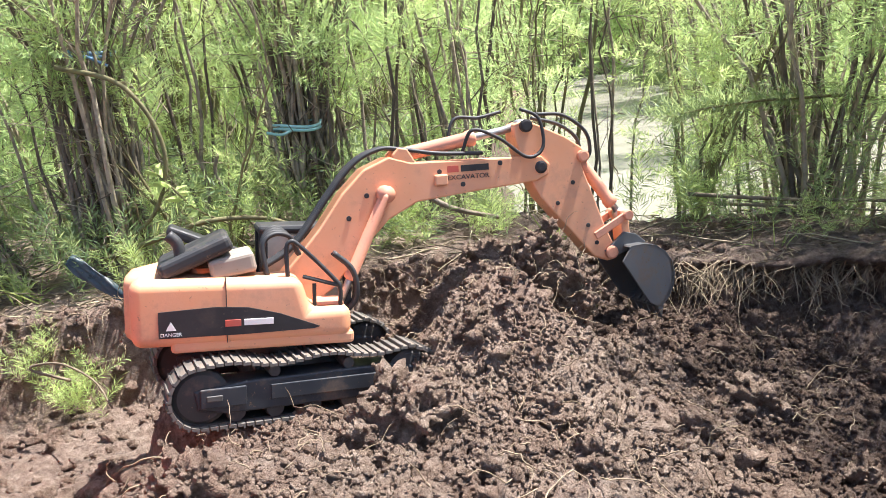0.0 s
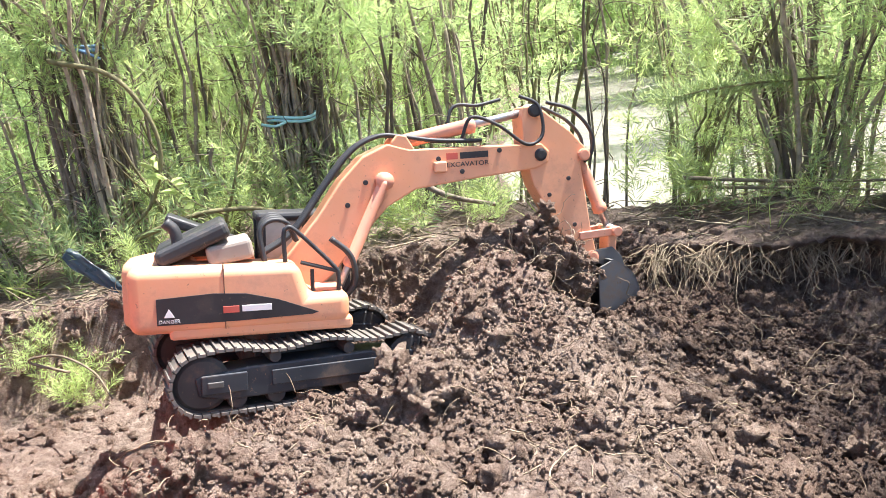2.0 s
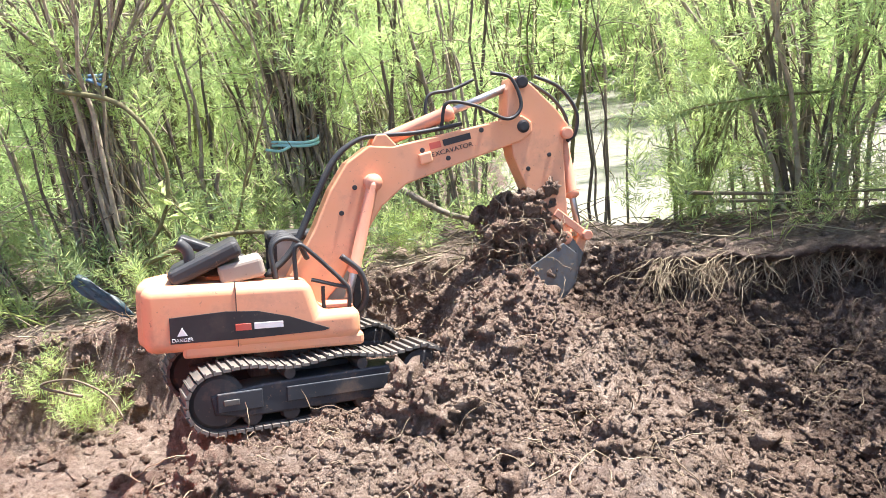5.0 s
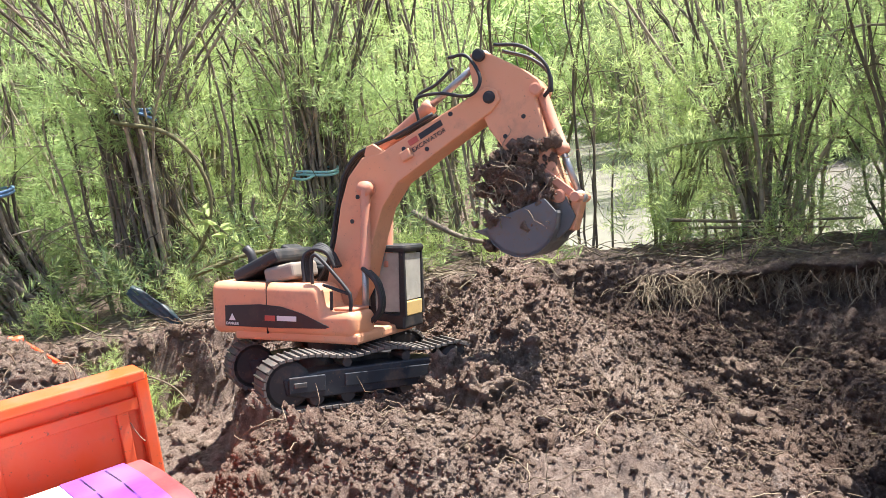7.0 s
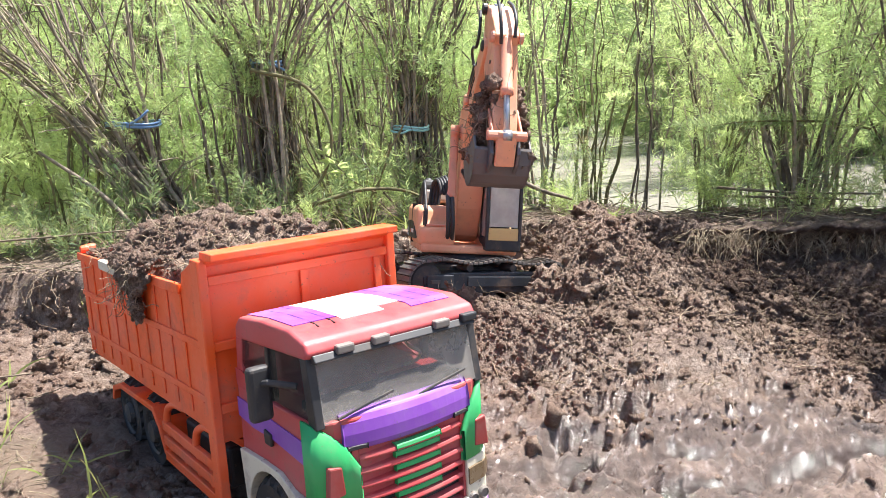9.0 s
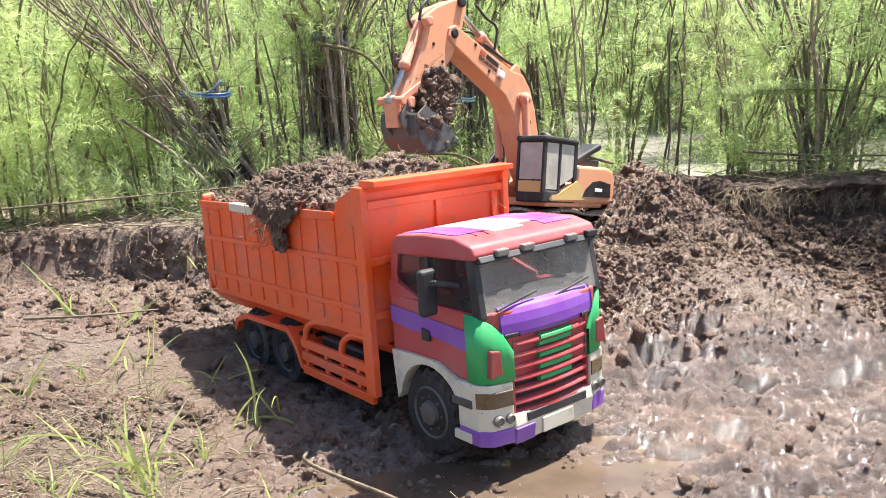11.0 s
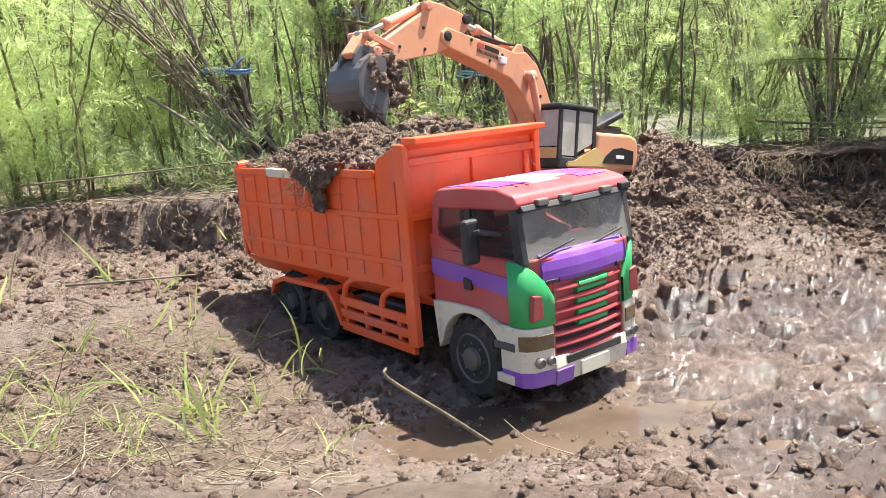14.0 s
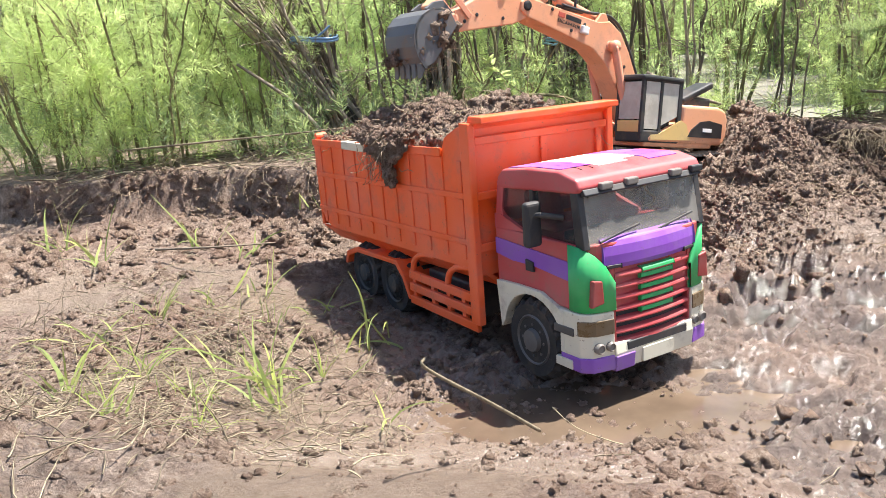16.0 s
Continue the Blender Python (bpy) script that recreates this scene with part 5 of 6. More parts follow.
    for key, ln, rr in (("arm", 0.098, 0.0085), ("bucket", 0.082, 0.0078)):
        bm = lathe(bmesh.new(), [(rr * 0.9, 0.0), (rr, 0.004), (rr, ln - 0.012), (rr * 1.18, ln - 0.010), (rr * 1.18, ln - 0.002), (rr * 0.7, ln)], (0, 0, 0), 16, "x")
        moving[key + "_barrel"] = part(key + "_cylinder", bm, M_PINK, ex, "orange hydraulic cylinder", True)
        bm = lathe(bmesh.new(), [(rr * 0.55, 0.0), (rr * 0.55, ln * 0.95)], (0, 0, 0), 12, "x")
        lathe(bm, [(rr, -0.006), (rr, 0.006)], (0, 0, 0), 12)
        moving[key + "_rod"] = part(key + "_rod", bm, M_STEEL, ex, "steel piston rod", True)
    rk = bmesh.new()
    for s in (-1, 1):
        box(rk, -0.006, 0.050, min(s * 0.0175, s * 0.0205), max(s * 0.0175, s * 0.0205), -0.005, 0.005)
    tube(rk, [(0.045, -0.026, 0), (0.045, 0.026, 0)], 0.0065, 12)
    moving["rocker"] = part("rocker", bev(rk, 0.001, 1), M_PINK, ex, "orange rocker link")
    lk = bev(box(bmesh.new(), -0.006, 0.040, -0.013, 0.013, -0.006, 0.006), 0.002)
    moving["link"] = part("bucket_link", lk, M_PEACH, ex, "orange bucket link")
    return ex, moving


def poses(t):
    house, boom, arm, bucket, k = joints(t)
    out = {"house": house, "boom": boom, "arm": arm, "bucket": bucket}
    for s in (-1, 1):
        low, high = house @ Vector((0.044, s * 0.031, 0.094)), boom @ Vector((BCP[0], s * 0.031, BCP[1]))
        out["lift_barrel", s], out["lift_rod", s] = aim(house, high, low), aim(house, low, high)
    p, q = boom @ Vector((ACL[0], 0, ACL[1])), arm @ Vector((ACU[0], 0, ACU[1]))
    out["arm_barrel"], out["arm_rod"] = aim(house, p, q), aim(house, q, p)
    pivot = arm @ Vector((LA - 0.030, 0, 0.003))
    ang = 78 + (k + 4) * 0.62
    rock = arm @ Matrix.Translation((LA - 0.030, 0, 0.003)) @ ry(ang)
    pin = rock @ Vector((0.045, 0, 0))
    out["rocker"] = rock
    p = arm @ Vector((BCU[0], 0, BCU[1]))
    out["bucket_barrel"], out["bucket_rod"] = aim(house, p, pin), aim(house, pin, p)
    out["link"] = aim(house, pin, bucket @ Vector((-0.001, 0, 0.032)))
    return out


excavator, MOVING = build_excavator()


def bucket_soil(lo, hi, n, label):
    """A stretch of the scooped clump of rooty soil, in the bucket's own space, from lo (in the bucket) to hi (the top)."""
    bag, roots = Bag(), Bag()
    for _ in range(n):
        u = RNG.uniform(lo, hi)
        p = np.array([0.050 + RNG.normal(0, 0.019), RNG.uniform(-0.036, 0.036), 0.030 - 0.105 * u ** 1.1 + RNG.normal(0, 0.005)])
        p[0] += -0.014 * u
        p[1] *= 1 - 0.3 * u
        clod(bag, p, RNG.choice([0.002, 0.0036, 0.006, 0.010], p=[0.40, 0.32, 0.20, 0.08]), RNG.uniform() < 0.2)
    for _ in range(n // 7):
        u = RNG.uniform(lo, hi)
        wire(roots, wander((0.05 + RNG.normal(0, 0.022), RNG.uniform(-0.036, 0.036), 0.025 - 0.10 * u), (RNG.normal(-0.3, 0.6), RNG.normal(0, 0.5), RNG.normal(-0.5, 0.5)), RNG.uniform(0.02, 0.06), 8, 0.45), 0.0007, 0.0003)
    ob = link("soil_clump", bag.mesh("soil_clump"), M_SOIL)
    tagged(ob, label, "soil")
    link("root_fringe", roots.mesh("root_fringe"), M_ROOT, ob, "pale fringe of hanging roots")
    return ob


clump = bucket_soil(0.0, 0.42, 560, "brown rooty soil sticking in the bucket")
clump_mid = bucket_soil(0.40, 0.72, 460, "loose rooty soil at the bucket's mouth")
clump_top = bucket_soil(0.68, 1.0, 460, "clump of brown rooty soil heaped above the bucket")


# ---- loose soil, clods and roots ----
def scatter_soil():
    bag, moist_shade, roots = Bag(), Bag(), Bag()

    def spread(n, xs, ys, sizes, w, dens=None):
        x, y = RNG.uniform(*xs, n), RNG.uniform(*ys, n)
        if dens is not None:
            keep = RNG.uniform(0, 1, n) < dens(x, y)
            x, y = x[keep], y[keep]
        z, damp_shade = height(x, y), dug_shade(x, y)
        for *p, q in zip(x, y, z, damp_shade):
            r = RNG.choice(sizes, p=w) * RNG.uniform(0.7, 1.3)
            clod(moist_shade if RNG.uniform() < q else bag, (p[0], p[1], p[2] + r * 0.1), r)

    def crumbly(x, y):
        return (0.25 + 0.75 * sm(-0.12, 0.10, fbm(x, y, 9, 3, 91))) * (1 - 0.9 * pale_mud(x, y))

    def below_crest(x, y):
        return crumbly(x, y) * (y < np.interp(x, CREST_X, CREST_Y) + 0.05)

    def dug_part(x, y):
        return below_crest(x, y) * (1 - 0.75 * sm(0.08, 0.16, x) * sm(0.62, 0.42, x) * sm(0.24, 0.15, y))

    spread(34000, (0.02, 0.95), (0.06, 0.86), [0.0013, 0.0020, 0.0029, 0.0048, 0.008], [0.44, 0.34, 0.16, 0.05, 0.01], dug_part)
    spread(4200, (-1.0, 0.05), (0.15, 0.80), [0.0022, 0.0038, 0.006, 0.010], [0.45, 0.33, 0.17, 0.05], below_crest)
    spread(13000, (-0.65, 0.12), (-0.60, 0.10), [0.0012, 0.0020, 0.0032, 0.0055], [0.45, 0.35, 0.16, 0.04], crumbly)
    spread(3600, (-0.66, -0.14), (-0.60, 0.12), [0.0016, 0.0028, 0.0045, 0.007], [0.40, 0.35, 0.18, 0.07], crumbly)
    spread(320, (0.12, 0.7), (-0.35, 0.12), [0.0014, 0.0024, 0.004], [0.5, 0.35, 0.15], crumbly)
    spread(12000, (0.50, 1.12), (0.22, 0.80), [0.0014, 0.0022, 0.0034, 0.0055, 0.009], [0.42, 0.34, 0.17, 0.06, 0.01], below_crest)
    spread(500, (0.06, 0.62), (-0.58, -0.22), [0.0016, 0.003, 0.005, 0.008], [0.42, 0.34, 0.18, 0.06], crumbly)
    # fine crumbs over the whole dug face
    spread(46000, (0.03, 0.86), (0.12, 0.74), [0.0016, 0.0022, 0.0029], [0.4, 0.35, 0.25], dug_part)
    # the torn lip of the bank
    for x in np.arange(-1.1, 1.2, 0.0022):
        y = np.interp(x, CREST_X, CREST_Y) + RNG.normal(-0.012, 0.014)
        clod(bag, (x + RNG.normal(0, 0.01), y, hz(x, y) + RNG.uniform(-0.012, 0.004)), RNG.uniform(0.003, 0.009))
    ob = link("loose_soil", bag.mesh("loose_soil"), M_SOIL)
    tagged(ob, "crumbled brown soil strewn over the dug pit", "soil", kind="stuff")
    # crumbs on the right slope, shade included in their colour
    ob = link("moist_shade_soil", moist_shade.mesh("moist_shade_soil"), M_MOIST_SHADE)
    tagged(ob, "moist crumbs of freshly dug soil, with shade painted into their dark colour", "soil", kind="stuff")
    # fine roots over the mound and hanging from the banks
    for _ in range(620):
        x, y = RNG.uniform(0.10, 0.95), RNG.uniform(0.10, 0.78)
        if y > np.interp(x, CREST_X, CREST_Y):
            continue
        wire(roots, wander((x, y, hz(x, y) + 0.006), RNG.normal(size=3) * (1, 1, 0.25) + (0, -0.3, 0), RNG.uniform(0.02, 0.08), 9, 0.42, 0.06), RNG.uniform(0.0004, 0.0008), 0.0003)
    for _ in range(620):
        x = RNG.uniform(0.66, 1.12)
        y = np.interp(x, CREST_X, CREST_Y) - RNG.uniform(0.0, 0.055)
        wire(roots, wander((x, y, 0.132 + RNG.uniform(-0.022, 0.008)), (RNG.normal(-0.7, 0.6), RNG.normal(-0.7, 0.4), RNG.uniform(-0.7, 0.25)), RNG.uniform(0.04, 0.11), 9, 0.24, 0.18), RNG.uniform(0.0004, 0.0010), 0.0003)
    for _ in range(300):
        x = RNG.uniform(-1.1, 0.4)
        y = np.interp(x, CREST_X, CREST_Y) - RNG.uniform(-0.02, 0.03)
        wire(roots, wander((x, y, hz(x, y) + 0.005), (RNG.normal(0, 0.8), RNG.normal(-0.7, 0.4), RNG.uniform(-0.4, 0.4)), RNG.uniform(0.03, 0.10), 9, 0.3, 0.12), RNG.uniform(0.0004, 0.0009), 0.0003)
    ob = link("root_mat", roots.mesh("root_mat"), M_ROOT)
    tagged(ob, "pale fine roots in the dug soil and bank", "roots", kind="stuff")


def big_clod(x, y, r, label="large lump of dug brown soil"):
    bag = Bag()
    z = hz(x, y)
    clod(bag, (x, y, z), r, 2)
    for q in bag.v[0][RNG.integers(len(bag.v[0]), size=190)]:
        clod(bag, q, RNG.uniform(0.0015, 0.0032))
    tagged(link("soil_lump", bag.mesh("soil_lump"), M_SOIL), label, "soil lump", "soil lumps")


scatter_soil()
for x, y, r in ((0.315, 0.435, 0.026), (0.345, 0.36, 0.030), (0.30, 0.37, 0.020), (0.47, 0.40, 0.018), (0.40, 0.52, 0.022), (0.62, 0.42, 0.020), (0.66, 0.29, 0.022), (0.50, 0.30, 0.018), (0.35, 0.22, 0.018),
                (0.24, 0.16, 0.018), (0.17, 0.24, 0.024), (0.10, 0.30, 0.020), (0.43, 0.68, 0.026), (0.72, 0.52, 0.026), (-0.38, 0.46, 0.028), (-0.45, 0.42, 0.020), (-0.30, 0.50, 0.022), (-0.62, 0.44, 0.02), (0.76, 0.36, 0.022)):
    big_clod(x, y, r)


# ---- shrubs ----
def shrub(base, n, tall, foot, fan, lean, leaves, leaf, stem_mat, leaf_mat_, label, far=False, tie=None, thick=0.006, low=0.18, name="shrub", roof=9.0):
    """Many slender stems from one stool, with feathery sprigs along them."""
    x0, y0 = base
    z0 = hz(x0, y0) - 0.02
    stems, green = Bag(), Bag()
    spots = []
    for _ in range(n):
        a, r = RNG.uniform(0, 2 * np.pi), foot * math.sqrt(RNG.uniform())
        p = np.array([r * math.cos(a), r * math.sin(a), 0.0])
        h = tall * RNG.uniform(0.65, 1.15)
        out = np.array([math.cos(a), math.sin(a), 0]) * fan * RNG.uniform(0.2, 1.3)
        k = 10
        pts = [p]
        drift = RNG.normal(0, 0.10, 3) * (1, 1, 0)
        for i in range(1, k + 1):
            t = i / k
            spread = t ** 1.5 if tie is None else (0.0 if t * h < tie else ((t * h - tie) / h) ** 1.1 * 1.8)
            q = p * (1 if tie is None else max(0.45, 1 - 0.5 * t)) + out * h * spread + np.array([lean[0] * h * t, lean[1] * h * t, h * t]) + drift * h * 0.3 * math.sin(3 * t) + RNG.normal(0, 0.006 * tall, 3)
            pts.append(q)
        pts = np.array(pts)
        w = thick * RNG.uniform(0.6, 1.2)
        wire(stems, pts, w, w * 0.3, 5)
        for _ in range(3 if far else 5):
            i = RNG.integers(1, k)
            d = RNG.normal(0, 0.7, 3) + (0, 0, 0.5)
            tw = wander(pts[i], d, tall * RNG.uniform(0.08, 0.26), 6, 0.25)
            wire(stems, tw, w * 0.32, w * 0.12, 4)
            spots += [(tw[j], tw[j] - tw[j - 1]) for j in (2, 3, 4, 5, 6)]
        spots += [(pts[j], pts[j] - pts[j - 1]) for j in range(2, k + 1)]
    spots = [s for s in spots if low * tall < s[0][2] < roof]
    hubs = [spots[i] for i in RNG.integers(len(spots), size=max(10, leaves // 7))]
    for _ in range(leaves):
        p, d = hubs[RNG.integers(len(hubs))]
        d = d / (np.linalg.norm(d) + 1e-9) * 0.7 + RNG.normal(0, 0.55, 3)
        sprig(green, p + RNG.normal(0, 0.032 * tall, 3), d, leaf * RNG.uniform(0.6, 1.3), far)
    ob = empty(name, pose(x0, y0, z0), label, "shrub", "shrubs behind the pit")
    tagged(link("stem_growth", stems.mesh("stem_growth"), stem_mat, ob), kind="stuff")
    tagged(link("foliage", green.mesh("foliage"), leaf_mat_, ob), kind="stuff")
    return ob


L_FEATHER = "slender-stemmed shrub with feathery light green leaves"
tied_a = shrub((-0.185, 1.01), 52, 0.86, 0.055, 0.50, (0.01, 0.01), 190, 0.085, M_STEM, M_LEAF, "bundle of brown shrub stems tied with blue cord", tie=0.37, thick=0.0046, low=0.4, roof=0.46)
tied_b = shrub((0.130, 1.15), 44, 0.92, 0.050, 0.34, (0.0, 0.02), 200, 0.085, M_STEM, M_LEAF, "bundle of brown shrub stems tied with pale ribbon", tie=0.34, thick=0.0046, low=0.35, roof=0.46)
tied_c = shrub((-0.37, 0.96), 46, 0.62, 0.055, 0.30, (-0.50, 0.05), 70, 0.075, M_STEM, M_LEAF, "leaning bundle of bare stems tied with blue cord", tie=0.20, thick=0.0058, low=0.4, roof=0.46)
shrub((0.36, 1.28), 14, 0.68, 0.06, 0.22, (0.02, 0.0), 260, 0.085, M_STEM, M_LEAF, L_FEATHER, thick=0.0055, roof=0.46)
shrub((0.02, 1.42), 16, 0.72, 0.07, 0.22, (0.05, 0.0), 300, 0.090, M_STEM, M_LEAF, L_FEATHER, roof=0.62)
shrub((0.55, 1.22), 11, 0.66, 0.05, 0.20, (0.06, 0.0), 45, 0.080, M_STEMG, M_LEAF, L_FEATHER, thick=0.0046, roof=0.46)
shrub((0.78, 1.03), 9, 0.50, 0.03, 0.45, (0.10, 0.0), 110, 0.075, M_STEMG, M_LEAFY, L_FEATHER, thick=0.004, low=0.1, roof=0.46)
open_r = shrub((0.98, 1.00), 26, 0.80, 0.05, 0.55, (0.03, 0.0), 170, 0.080, M_STEM, M_LEAF, "open many-stemmed shrub with bare brown branches", thick=0.005, low=0.3)
shrub((1.22, 0.92), 22, 0.90, 0.06, 0.42, (0.0, 0.0), 330, 0.090, M_STEM, M_LEAF, L_FEATHER, thick=0.0052)
# unseen shrubs, added out of view to cast shade on the right bank
for q in ((1.34, 0.86), (1.36, 0.62), (1.34, 0.40)):
    shrub(q, 24, 1.10, 0.07, 0.18, (0.0, 0.0), 300, 0.12, M_STEM, M_LEAF, L_FEATHER, thick=0.008, low=0.15)
shrub((1.12, 1.35), 18, 0.70, 0.07, 0.30, (0.0, 0.0), 260, 0.090, M_STEM, M_LEAF, L_FEATHER, roof=0.62)
shrub((-0.62, 0.98), 16, 0.62, 0.08, 0.34, (-0.1, 0.0), 330, 0.080, M_STEMG, M_LEAFY, "arching shrub with long yellow-green leaves", thick=0.0042, low=0.12, roof=0.46)
shrub((-0.85, 0.88), 18, 0.60, 0.10, 0.38, (0.05, -0.05), 420, 0.085, M_STEMG, M_LEAFY, "arching shrub with long yellow-green leaves", thick=0.0042, low=0.1, roof=0.46)
shrub((-1.10, 0.92), 18, 0.64, 0.10, 0.36, (0.0, -0.05), 400, 0.090, M_STEMG, M_LEAFY, "arching shrub with long yellow-green leaves", thick=0.0042, low=0.1, roof=0.46)
shrub((-0.42, 1.30), 16, 0.72, 0.08, 0.26, (0.0, 0.0), 330, 0.090, M_STEM, M_LEAF, L_FEATHER, roof=0.62)
shrub((-0.02, 0.98), 8, 0.34, 0.04, 0.55, (0.0, 0.0), 70, 0.065, M_STEMG, M_LEAFY, "low shrub with bent bare branches", thick=0.0042, low=0.2, roof=0.46)


L_BARE = "upright shrub of slender bare stems with sparse leaves"
for q, n, tall, ln, lv in (((-0.27, 1.03), 9, 0.80, (0.03, 0), 60), ((-0.06, 1.10), 5, 0.82, (-0.02, 0), 60), ((0.24, 1.20), 5, 0.86, (-0.03, 0), 60), ((0.44, 1.17), 8, 0.90, (0.02, 0), 40),
                           ((0.68, 1.14), 5, 0.74, (0.08, 0), 60), ((0.90, 1.16), 8, 0.95, (-0.03, 0), 110), ((1.10, 1.10), 8, 0.95, (0.02, 0), 120), ((-0.55, 1.06), 6, 0.75, (0.06, 0), 60)):
    shrub(q, n, tall, 0.045, 0.20, ln, lv, 0.08, M_STEM, M_LEAFY if n % 2 else M_LEAF, L_BARE, thick=0.0042, low=0.15, roof=0.6)


def water_gap(x, y):
    return 1.5 < y < 14 and abs(x - (0.44 + (y + 0.34) * 0.155)) < 0.27 + 0.045 * y


# the last of the four has shade-dark leaves, for gaps between lit clumps
mid = [shrub((-0.9 + 0.3 * i, 1.9), 15, 1.05, 0.10, 0.24, (RNG.normal(0, 0.05), 0), 250, 0.135, M_STEM if i % 2 else M_STEMG, (M_LEAF, M_LEAFY, M_LEAFY, M_LEAF_DEEP_SHADE)[i], L_FEATHER, thick=0.0075, low=0.08) for i in range(4)]
for i in range(34):
    x, y = RNG.uniform(-2.0, 3.0), RNG.uniform(1.65, 3.3)
    if water_gap(x, y) or (x > 1.25 and y < 2.3):
        continue
    kind = i % 4
    # brighter leaves on the left, shade-dark ones on the right
    if x < 0.3 and kind == 3:
        kind = 1
    if x > 0.6 and kind == 2:
        kind = 3
    copy_thing(mid[kind], pose(x, y, hz(x, y) - 0.03, 0, 0, RNG.uniform(0, 360)))
# shade-dark leaves are mixed into the back shrubs and trees for contrast
back = [shrub((-2.0 + 0.9 * i, 4.2), 16, 1.9, 0.25, 0.26, (0, 0), 320, 0.30, M_STEM, (M_LEAF_DEEP_SHADE, M_LEAFY, M_LEAF)[i], "tall feathery shrub in the thicket", far=True, thick=0.012, low=0.02) for i in range(3)]
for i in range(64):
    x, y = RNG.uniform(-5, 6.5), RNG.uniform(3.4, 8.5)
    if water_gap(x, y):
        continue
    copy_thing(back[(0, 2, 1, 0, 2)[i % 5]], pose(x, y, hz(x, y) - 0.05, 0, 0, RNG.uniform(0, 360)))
wood = [shrub((-4.0 + 5 * i, 14.0), 26, 3.4, 1.0, 0.30, (0, 0), 700, 0.85, M_STEM, (M_LEAF, M_LEAF_DEEP_SHADE)[i], "green tree in the far thicket", far=True, thick=0.03, low=0.02, name="tree") for i in range(2)]
for i in range(46):
    x, y = RNG.uniform(-16, 20), RNG.uniform(10, 24)
    copy_thing(wood[i % 3 == 2], pose(x, y, hz(x, y) - 0.1, 0, 0, RNG.uniform(0, 360)))


def cord(name, p, rx, ry_, material, label, tail):
    bm = bmesh.new()
    c = Vector(p)
    ring = [c + Vector((rx * math.cos(a), ry_ * math.sin(a), 0.004 * math.sin(2 * a))) for a in (2 * math.pi * i / 24 for i in range(25))]
    for dz in (0.0, 0.006):
        tube(bm, [q + Vector((0, 0, dz)) for q in ring], 0.0030, 6)
    tube(bm, bezier([ring[18], *[c + Vector(q) for q in tail]], 6), 0.0026, 6)
    tagged(part(name, bm, material, None, smooth=True), label, "cord")


cord("tie_cord", (-0.182, 1.015, 0.515), 0.040, 0.040, M_TIE, "blue cord tied round a stem bundle", [(0.02, -0.05, -0.004), (0.05, -0.055, -0.02)])
cord("tie_cord", (-0.464, 0.965, 0.400), 0.055, 0.045, M_TIE, "blue cord tied round leaning stems", [(0.03, -0.05, 0.015), (0.05, -0.05, 0.03)])
cord("ribbon", (0.118, 1.135, 0.356), 0.044, 0.042, M_RIBBON, "pale turquoise ribbon round a stem bundle", [(-0.02, -0.05, -0.006), (-0.045, -0.05, 0.0)])


def vine(pts, r, material, label, name="branch"):
    ob = part(name, tube(bmesh.new(), bezier(pts, 8), r, 7, r * 0.55), material, None, smooth=True)
    return tagged(ob, label, "branch")


vine([(-0.20, 0.93, 0.50), (-0.09, 0.90, 0.46), (-0.045, 0.90, 0.36), (-0.08, 0.90, 0.26), (-0.17, 0.92, 0.215), (-0.26, 0.93, 0.21)], 0.0042, M_STEMG, "long vine looping from the tied stems")
vine([(0.02, 0.95, 0.34), (0.015, 0.95, 0.30), (0.06, 0.95, 0.22), (0.11, 0.96, 0.17)], 0.0035, M_STEM, "bent twig among the shrubs")
vine([(-0.16, 0.88, 0.20), (-0.05, 0.87, 0.232), (0.02, 0.88, 0.245), (0.10, 0.90, 0.235), (0.16, 0.92, 0.20)], 0.005, M_STEMG, "bare bent branch behind the machine")
vine([(0.30, 0.98, 0.27), (0.38, 0.93, 0.22), (0.46, 0.95, 0.19)], 0.006, M_STEM, "fallen grey branch on the bank")
vine([(0.76, 0.93, 0.20), (0.90, 0.88, 0.185), (1.06, 0.80, 0.18)], 0.0036, M_STRAW, "dry stalk lying on the bank")
vine([(0.80, 0.96, 0.175), (0.93, 0.87, 0.172), (1.00, 0.80, 0.172)], 0.0030, M_STRAW, "dry stalk lying on the bank")
vine([(-0.37, 0.93, 0.18), (-0.46, 0.90, 0.30), (-0.56, 0.90, 0.42)], 0.007, M_STEM, "thick leaning cut stem")
vine([(-0.40, 0.80, 0.16), (-0.50, 0.84, 0.27), (-0.62, 0.86, 0.36)], 0.006, M_STEM, "thick leaning cut stem")
vine([(-0.86, 0.72, 0.20), (-0.52, 0.66, 0.215), (-0.30, 0.62, 0.225)], 0.0024, M_STRAW, "pale dry cane lying across the bank")
vine([(-0.105, 0.60, 0.108), (-0.155, 0.61, 0.122), (-0.15, 0.61, 0.129), (-0.11, 0.60, 0.130), (-0.06, 0.57, 0.115), (-0.03, 0.54, 0.09)], 0.0020, M_STRAW, "bent dry root above the soil")
vine([(-0.030, -0.335, 0.045), (-0.066, -0.398, 0.10), (-0.104, -0.465, 0.157), (-0.106, -0.466, 0.166)], 0.0017, M_STRAW, "peeled pale stick lying by the puddle")
vine([(-0.62, 0.30, 0.075), (-0.50, 0.25, 0.085), (-0.42, 0.30, 0.075)], 0.0022, M_STEM, "dark bent stick in the mud")


